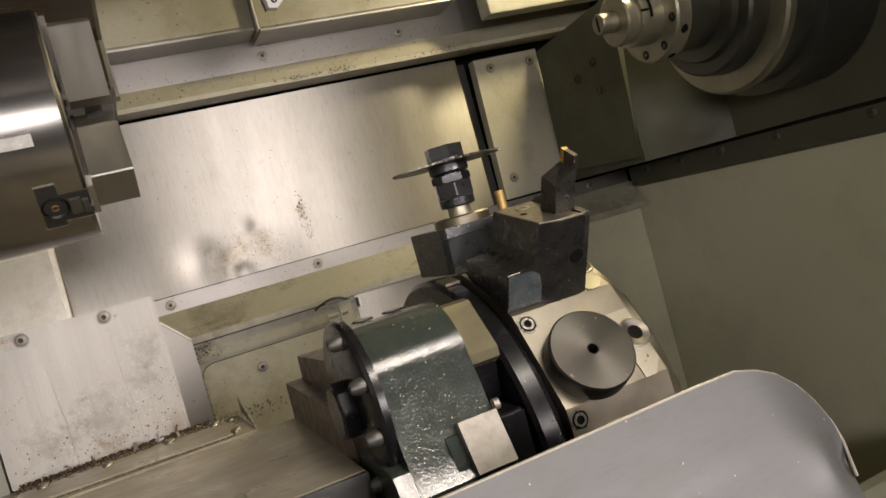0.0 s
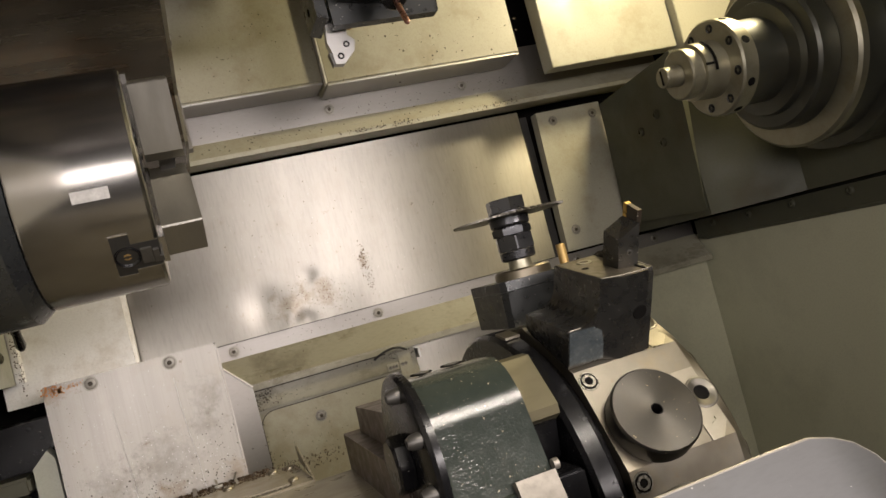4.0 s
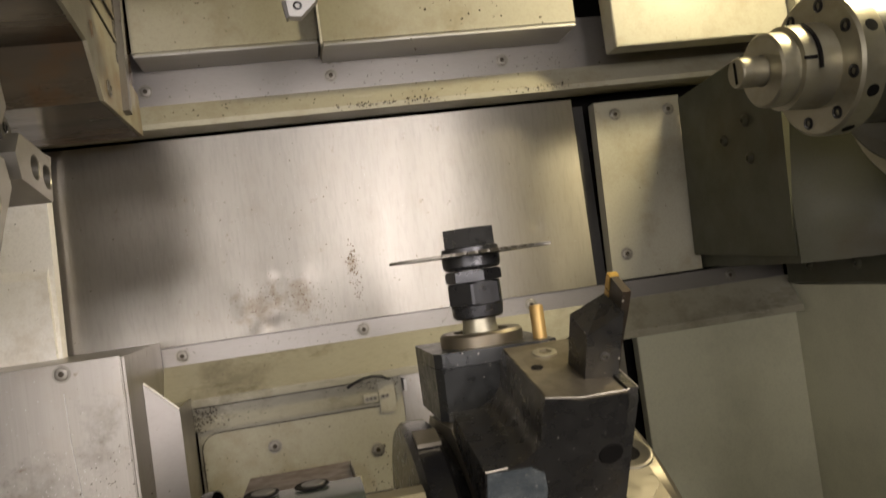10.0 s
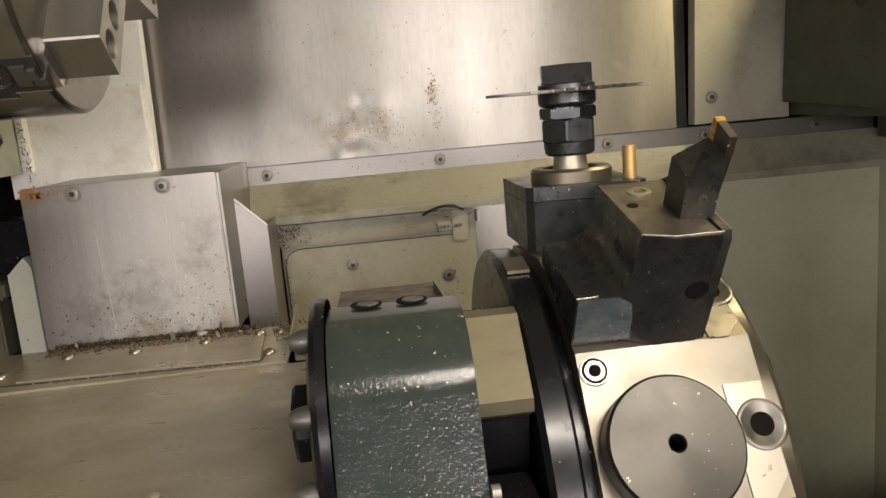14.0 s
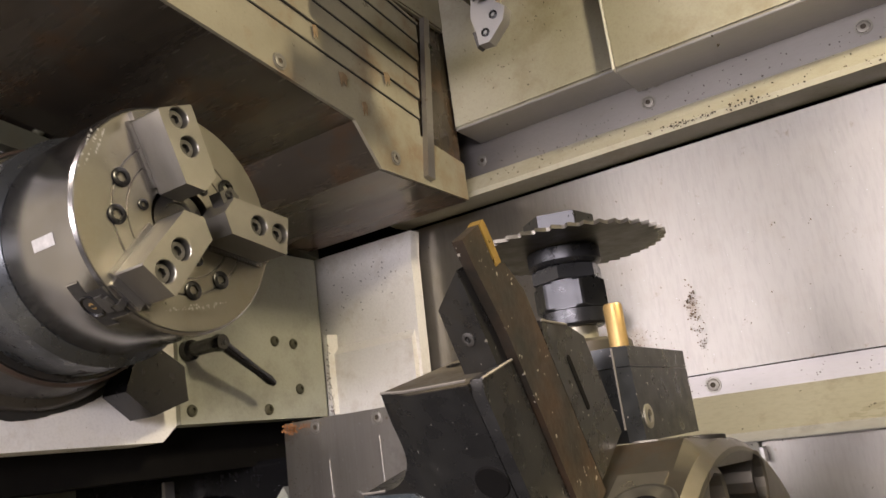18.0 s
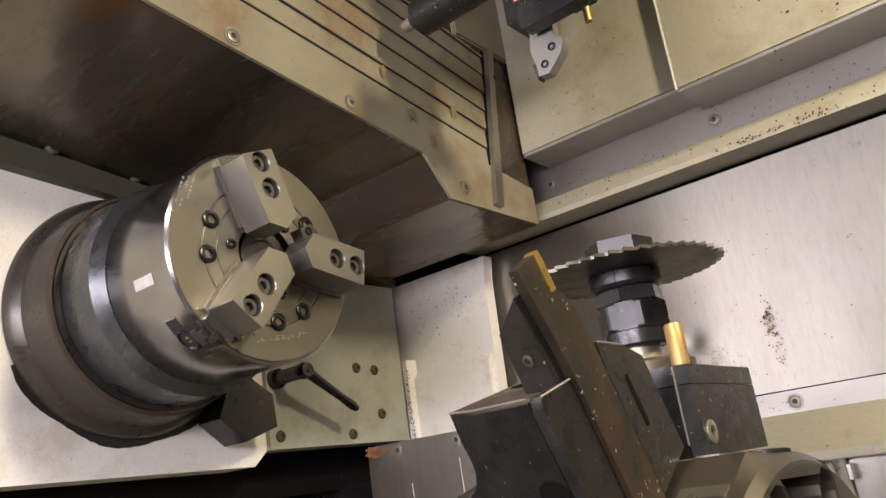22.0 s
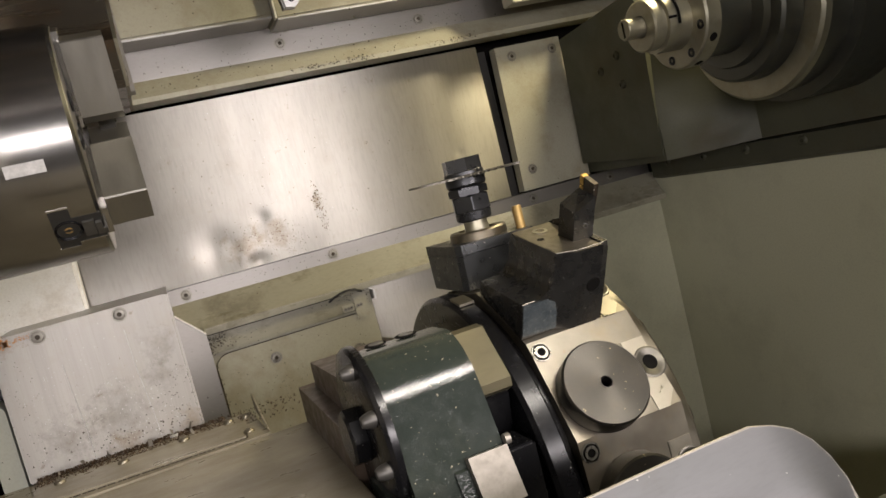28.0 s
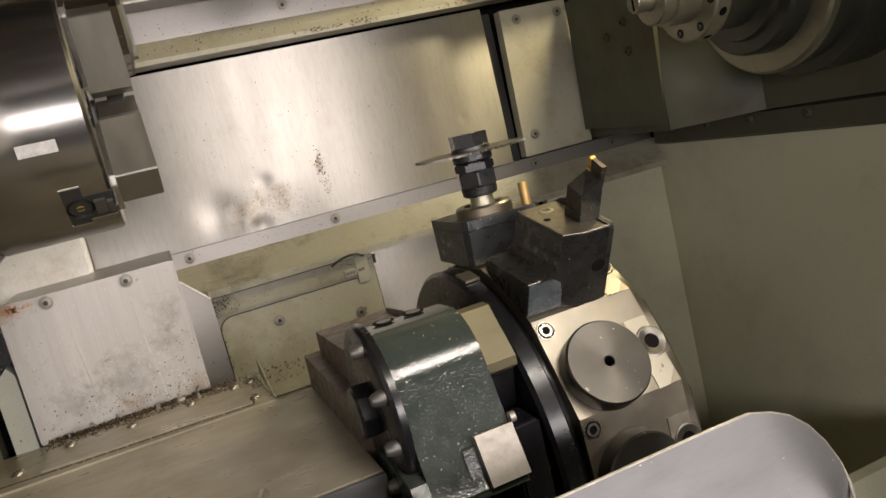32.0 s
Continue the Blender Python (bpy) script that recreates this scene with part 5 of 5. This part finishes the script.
part("collet", lathe([(0.466, 0.011), (0.466, 0.0235), (0.4675, 0.0252), (0.478, 0.0252), (0.4785, 0.0245), (0.48, 0.0245), (0.4805, 0.0285), (0.507, 0.0295), (0.507, 0.012)], 44, sx), M_NOSE, sub)
part("slot", lathe([(0.489, 0.0298), (0.489, 0.0302), (0.492, 0.0303), (0.492, 0.03)], 20, sx, start=120, sweep=75), M_DARK, sub)
part("drive_slot", lathe([(0.479, 0.0287), (0.4885, 0.0296)], 4, sx, start=178, sweep=5), M_DARK, sub)
part("tip_slit", box(0.4466, 0.4472, CY - 0.0012, CY + 0.0012, CZ - 0.0075, CZ + 0.0075), M_DARK, sub)
collar = part("collar", lathe([(0.5065, 0.02), (0.5065, 0.047), (0.5085, 0.049), (0.524, 0.049), (0.525, 0.047), (0.525, 0.02)], 52, sx), M_NOSE, sub)
part("sleeve", lathe([(0.525, 0.043), (0.566, 0.044), (0.567, 0.058), (0.574, 0.06), (0.575, 0.03)], 56, sx), M_SLEEVE, sub)
part("inner_ring", lathe([(0.575, 0.03), (0.575, 0.072), (0.578, 0.075), (0.598, 0.077), (0.599, 0.03)], 64, sx), M_SLEEVE, sub)
part("rim_cover", lathe([(0.599, 0.05), (0.599, 0.096), (0.602, 0.099), (0.61, 0.099), (0.611, 0.05)], 64, sx), M_NOSE, sub)
part("housing", lathe([(0.6112, 0.05), (0.6112, 0.094), (0.64, 0.096), (0.642, 0.108), (0.86, 0.112), (0.86, 0.05)], 64, sx), M_SLEEVE, sub)
S_SUB = screw_mesh("collar_screw", 0.0045, 0.001, 0.55, material=M_BLACK)
for i in range(8):
    a = radians(20 + 45 * i)
    placed("collar_screw", S_SUB, facing((0.5065, CY + 0.04 * math.cos(a), CZ + 0.04 * math.sin(a)), (-1, 0, 0)), collar)
for a in (120, 165, 215, 255):
    a = radians(a)
    placed("collar_bore", HOLE, facing((0.516, CY + 0.0488 * math.cos(a), CZ + 0.0488 * math.sin(a)), (0, math.cos(a), math.sin(a))) @ Matrix.Scale(0.6, 4), collar)
# cover colour carries the sub spindle's shadow as well as grime
wedge = thing("sub_spindle_cover", (0.65, 0.48, 1.1), "olive painted angular cover beside the sub spindle", "guard", kind="structure")
part("side_plate", prism([(0.575, 1.03), (0.562, 1.217), (0.372, 1.232), (0.372, 1.16), (0.382, 1.02)], 0.604, 0.62, ALONG_X, 0.001), M_GRIMY_SHADED, wedge)
part("lower_wall", prism([(0.606, 0.378), (0.64, 0.345), (0.7, 0.31), (0.716, 0.2), (0.7215, -0.3), (0.86, -0.3), (0.86, 0.598), (0.622, 0.598)], 1.013, 1.17, Matrix(), 0.002), M_GRIMY_SHADED, wedge)
for y, z in ((0.432, 1.163), (0.432, 1.124), (0.475, 1.15)):
    placed("screw", S_DARK, facing((0.6035, y, z), (-1, 0, 0)), wedge)

# ---- upper turret ----
up = thing("upper_turret_tool", (0.2, 0.28, 1.29), "dark upper turret tool block with a grey insert holder", "tool holder")
part("block", prism([(0.161, 1.2945), (0.272, 1.2945), (0.2735, 1.297), (0.2735, 1.4), (0.1595, 1.4), (0.1595, 1.2965)], -0.3, -0.286, ALONG_Y, 0.0015), M_BLOCK, up, "oily blued steel mounting plate")
part("side_plate", prism([(0.146, 1.308), (0.1575, 1.304), (0.1575, 1.4), (0.146, 1.4)], -0.345, -0.29, ALONG_Y, 0.001), M_BLOCK, up)
for z in (1.324, 1.345, 1.365):
    placed("plate_bore", HOLE, facing((0.1455, 0.32, z), (-1, 0, 0)) @ Matrix.Scale(0.6, 4), up)
part("carrier", prism([(0.157, 1.262), (0.166, 1.261), (0.1795, 1.2735), (0.183, 1.284), (0.176, 1.2905), (0.176, 1.31), (0.157, 1.31), (0.153, 1.286), (0.156, 1.274)], -0.316, -0.306, ALONG_Y, 0.001), M_STEEL, up, "grey insert carrier")
for x, z in ((0.1725, 1.281), (0.164, 1.2695)):
    placed("insert_screw", screw_mesh("insert_screw", 0.0034, 0.001, 0.6, material=M_BLACK), facing((x, 0.3058, z), (0, -1, 0)), up)
part("insert", prism([(0.1525, 1.2745), (0.1565, 1.2745), (0.1565, 1.262), (0.1548, 1.2605)], -0.3155, -0.307, ALONG_Y, 0.0004), M_PLUG, up, "dark chipped cutting insert")
DRILL = (0.05, 0.6, 0.8)
part("drill_sleeve", lathe([(0.0, 0.0), (0.0, 0.0105), (0.002, 0.0125), (0.018, 0.0125), (0.018, 0.0145), (0.05, 0.0145), (0.05, 0)], 28, facing((0.2076, 0.2235, 1.288), DRILL)), M_BLACK, up, "black round drill sleeve")
part("drill", lathe([(0.0, 0.0), (0.005, 0.0028), (0.042, 0.003), (0.042, 0)], 12, facing((0.2056, 0.1995, 1.2541), DRILL)), mat("copper_coated_drill", (0.3, 0.16, 0.12), 0.3, 0.9), up, "copper coloured drill bit")
part("clamp_bridge", prism([(0.168, 1.318), (0.2, 1.312), (0.235, 1.312), (0.246, 1.33), (0.246, 1.36), (0.168, 1.36)], -0.2858, -0.252, ALONG_Y, 0.003), M_SATIN, up, "dark clamp bridge over the sleeve")
for x in (0.178, 0.19):
    placed("clamp_screw", screw_mesh("bridge_screw", 0.0042, 0.003, 0.55, material=M_PLUG), facing((x, 0.2518, 1.328), (0, -1, 0)), up)
part("brass_nozzle", lathe([(0.0, 0.002), (0.0, 0.0036), (0.02, 0.0036), (0.022, 0.0045), (0.034, 0.0045), (0.034, 0)], 14, facing((0.236, 0.245, 1.3), (-0.25, 0.3, 1))), M_BRASS, up, "brass coolant nozzle")
part("short_tube", lathe([(0.0, 0.0), (0.0, 0.003), (0.02, 0.003), (0.02, 0)], 14, facing((0.1905, 0.344, 1.31), (0, 0, 1))), M_BRASS, up, "short brass tube")
part("tube_bracket", box(0.178, 0.2, 0.3005, 0.35, 1.326, 1.336, 0.001), M_BLOCK, up)
part("drum", lathe([(0.13, 0.02), (0.13, 0.1), (0.275, 0.1), (0.275, 0.02)], 12, turn_x(0, 0.34, 1.5)), M_BLOCK, up)
part("slide", box(0.14, 0.27, 0.28, 0.44, 1.58, 1.7995, 0.003), M_BLOCK, up)
up2 = thing("upper_turret_bar", (0.06, 0.28, 1.36), "grey round boring bar holder with a bright nose screw", "tool holder")
part("bar", lathe([(0.045, 0.0), (0.045, 0.012), (0.047, 0.0165), (0.12, 0.0175), (0.122, 0.016), (0.122, 0)], 28, turn_x(0, 0.31, 1.375)), M_BLOCK, up2)
part("nose_screw", lathe([(0.035, 0.0), (0.035, 0.005), (0.045, 0.006), (0.045, 0)], 16, turn_x(0, 0.3, 1.368)), M_STEEL, up2, "bright nose screw")
part("end_cap", lathe([(0.1222, 0.0), (0.1222, 0.012), (0.132, 0.011), (0.132, 0)], 18, turn_x(0, 0.31, 1.375)), M_BLACK, up2)
part("bracket", box(0.085, 0.112, 0.295, 0.325, 1.391, 1.7995, 0.002), M_BLOCK, up2)

# ---- chips ----
def chips(name, count, x0, x1, y0, y1, z, size, material, label, fall=None):
    rng = random.Random(7 + count)
    bm = bmesh.new()
    for _ in range(count):
        u, v = rng.random(), rng.random() ** 2
        x, y = x0 + (x1 - x0) * u, y1 - (y1 - y0) * v
        h = z + rng.random() * size * (3 if v < 0.2 else 1)
        s = size * rng.uniform(0.4, 1.3)
        m = Matrix.Translation((x, y, h)) @ Euler((rng.uniform(0, 6), rng.uniform(0, 6), rng.uniform(0, 6))).to_matrix().to_4x4() @ Matrix.Diagonal((s, s * 0.45, s * 0.2, 1))
        vs = [bm.verts.new(m @ Vector(c)) for c in ((-1, -1, 0), (1, -1, 0.6), (1, 1, 0), (-1, 1, 0.8))]
        bm.faces.new(vs[:3]), bm.faces.new((vs[0], vs[2], vs[3]))
    ob = part(name, bm, material)
    return tagged(ob, label, "chips", kind="stuff")
chips("metal_chips", 2800, -0.19, 0.0, 0.398, 0.426, 0.867, 0.0011, M_CHIP, "brown metal chips heaped at the foot of the guard plate")
chips("metal_chips", 420, 0.13, 0.46, 0.556, 0.572, 1.247, 0.0012, M_CHIP, "metal chips lying on the rail lip")
chips("metal_chips", 200, -0.01, 0.08, 0.37, 0.43, 0.866, 0.0012, M_CHIP, "scattered metal chips on the flange")
flake = thing("metal_flake", (-0.054, 0.4203, 0.867), "pale curled metal flake lying among brown chips", "flake")
part("flake", prism([(-0.0585, 0.4195), (-0.0552, 0.4172), (-0.0512, 0.4185), (-0.0498, 0.4222), (-0.054, 0.4238), (-0.0578, 0.4228)], 0.8672, 0.8698, Matrix(), 0.0005), M_LABEL, flake)

def spots(name, clusters, y, material, label, seed):
    """Small flat grime spots on an upright sheet."""
    rng = random.Random(seed)
    bm = bmesh.new()
    for x, z, sx, sz, count, size in clusters:
        for _ in range(count):
            a, c, r = rng.gauss(x, sx), rng.gauss(z, sz), size * rng.uniform(0.3, 1.1)
            vs = [bm.verts.new((a + r * rng.uniform(0.6, 1.1) * math.cos(k * math.pi / 3), y, c + r * rng.uniform(0.6, 1.2) * math.sin(k * math.pi / 3))) for k in range(6)]
            bm.faces.new(vs)
    return tagged(part(name, bm, material), label, "stain", kind="stuff")
spots("grime_spots", [(0.197, 1.075, 0.0045, 0.011, 70, 0.0012), (0.2, 1.045, 0.003, 0.016, 45, 0.0009), (0.105, 1.043, 0.03, 0.015, 130, 0.0008), (0.15, 1.04, 0.012, 0.014, 60, 0.0008), (0.2, 1.12, 0.18, 0.05, 60, 0.0009)], 0.5945, M_SPOT, "brown grime spots on the steel plate", 3)
spots("grime_spots", [(0.33, 1.33, 0.06, 0.02, 25, 0.0016), (0.26, 1.4, 0.05, 0.04, 20, 0.001), (0.42, 1.36, 0.05, 0.03, 12, 0.001)], 0.5153, M_SOOT, "grime spots on the upper panel", 4)
spots("grime_spots", [(0.09, 0.85, 0.06, 0.03, 90, 0.0008), (0.2, 0.84, 0.01, 0.03, 60, 0.001), (0.01, 0.925, 0.004, 0.006, 40, 0.0012)], 0.578, M_SOOT, "grime spots on the recessed panel", 5)
spots("grime_spots", [(-0.17, 1.19, 0.03, 0.01, 18, 0.001), (-0.16, 1.08, 0.03, 0.03, 25, 0.0008)], 0.567, M_SOOT, "grime spots on the white panel", 6)
spots("rust_spots", [(-0.185, 1.012, 0.006, 0.0025, 60, 0.0016), (-0.165, 1.012, 0.008, 0.002, 30, 0.001)], 0.4268, mat("orange_rust", (0.45, 0.2, 0.07), 0.8, 0.0, scale=90), "orange rust on the plate's upper edge", 8)

spots("grime_spots", [(0.29, 1.2445, 0.02, 0.0018, 50, 0.0012), (0.23, 1.2445, 0.012, 0.0015, 45, 0.0012), (0.44, 1.245, 0.02, 0.002, 50, 0.0012), (0.35, 1.256, 0.06, 0.005, 25, 0.0011), (0.1, 1.256, 0.06, 0.004, 40, 0.001)], 0.5552, M_SOOT, "dark chips stuck along the rail lip", 11)
spots("grime_spots", [(0.3, 1.28, 0.1, 0.008, 60, 0.0009), (0.1, 1.28, 0.05, 0.008, 30, 0.0008), (0.45, 1.282, 0.03, 0.008, 30, 0.001)], 0.5785, M_SOOT, "dirt specks on the upper rail strip", 12)
spots("grime_spots", [(0.1, 0.997, 0.08, 0.005, 40, 0.0008), (0.3, 0.996, 0.08, 0.005, 40, 0.0008)], 0.5985, M_SOOT, "dirt specks on the lower rail strip", 13)
spots("grime_spots", [(0.21, 0.935, 0.015, 0.006, 60, 0.001), (0.05, 0.93, 0.03, 0.008, 30, 0.0007)], 0.5764, M_SOOT, "oily specks round the tag plates", 14)
spots("grime_spots", [(0.02, 0.936, 0.006, 0.003, 50, 0.0012), (0.028, 0.927, 0.006, 0.004, 22, 0.0013), (0.012, 0.93, 0.003, 0.006, 26, 0.001), (0.012, 0.87, 0.0015, 0.02, 40, 0.0009)], 0.5766, M_SOOT, "oily chips stuck in the panel corner", 41)
spots("grime_spots", [(0.1, 1.4, 0.05, 0.05, 30, 0.0009), (0.05, 1.34, 0.03, 0.02, 25, 0.0009)], 0.5253, M_SOOT, "dirt specks on the set-back panel", 15)
spots("pale_specks", [(-0.11, 0.93, 0.04, 0.035, 160, 0.0006), (-0.07, 0.9, 0.02, 0.02, 90, 0.0007), (-0.16, 0.96, 0.02, 0.03, 50, 0.0005)], 0.4268, M_LABEL, "pale dried splashes on the guard plate", 16)
spots("grime_spots", [(-0.1, 0.885, 0.05, 0.008, 90, 0.001), (-0.04, 0.9, 0.01, 0.02, 60, 0.0009), (-0.18, 0.95, 0.01, 0.04, 40, 0.0006)], 0.4266, M_SOOT, "brown splashes on the guard plate", 17)
spots("pale_specks", [(0.2, 1.12, 0.12, 0.05, 120, 0.0005), (0.05, 1.15, 0.05, 0.04, 60, 0.0005)], 0.5943, M_LABEL, "pale dried splashes on the steel plate", 18)

def face_flecks(seed, count, y0, z0, y1, z1, spread):
    """Bright stamped marks in rows on the chuck face, too worn to read."""
    rng = random.Random(seed)
    bm = bmesh.new()
    for _ in range(count):
        u, v = rng.random(), rng.choice((-1, 0, 1)) * spread
        y, z = y0 + (y1 - y0) * u + v, z0 + (z1 - z0) * u + v * 0.4
        a, s = rng.uniform(0, 3), rng.uniform(0.0004, 0.0013)
        for k in (0, 1):
            c, d = math.cos(a + k * 1.2) * s, math.sin(a + k * 1.2) * s
            vs = [bm.verts.new((CX - 0.0394, y + p * c - q * d * 0.25, z + p * d + q * c * 0.25)) for p, q in ((-1, -1), (1, -1), (1, 1), (-1, 1))]
            bm.faces.new(vs)
    return part("stamped_marks", bm, M_LABEL, chuck, "worn bright stamped marks")
face_flecks(31, 34, 0.124, 1.212, 0.114, 1.183, 0.005)
face_flecks(32, 40, 0.178, 1.091, 0.222, 1.097, 0.005)
spots("rust_spots", [(-0.238, 1.07, 0.002, 0.025, 60, 0.0011), (-0.236, 1.035, 0.002, 0.008, 30, 0.001)], 0.5512, M_CHIP, "brown rust on the sealant bead", 21)
spots("grime_spots", [(-0.19, 1.16, 0.03, 0.012, 16, 0.0011), (-0.16, 1.19, 0.02, 0.01, 10, 0.0011), (-0.2, 1.08, 0.02, 0.03, 16, 0.0009)], 0.5663, M_SOOT, "dirt specks on the white panel", 22)

finger = part("stop_finger", prism([(0.205, 1.176), (0.2165, 1.182), (0.2235, 1.176), (0.2215, 1.1655), (0.213, 1.163), (0.2085, 1.168)], -0.034, -0.022, ALONG_X, 0.0012), M_PLUG, chuck, "small dark stop between the jaws")
placed("finger_screw", screw_mesh("finger_screw", 0.0034, 0.001, 0.55, material=M_BLACK), facing((-0.022, 0.2135, 1.175), (1, 0, 0)), finger)
chips("metal_chips", 16, -0.19, 0.0, 0.395, 0.42, 0.869, 0.004, M_BARE, "pale curled chips among the swarf")
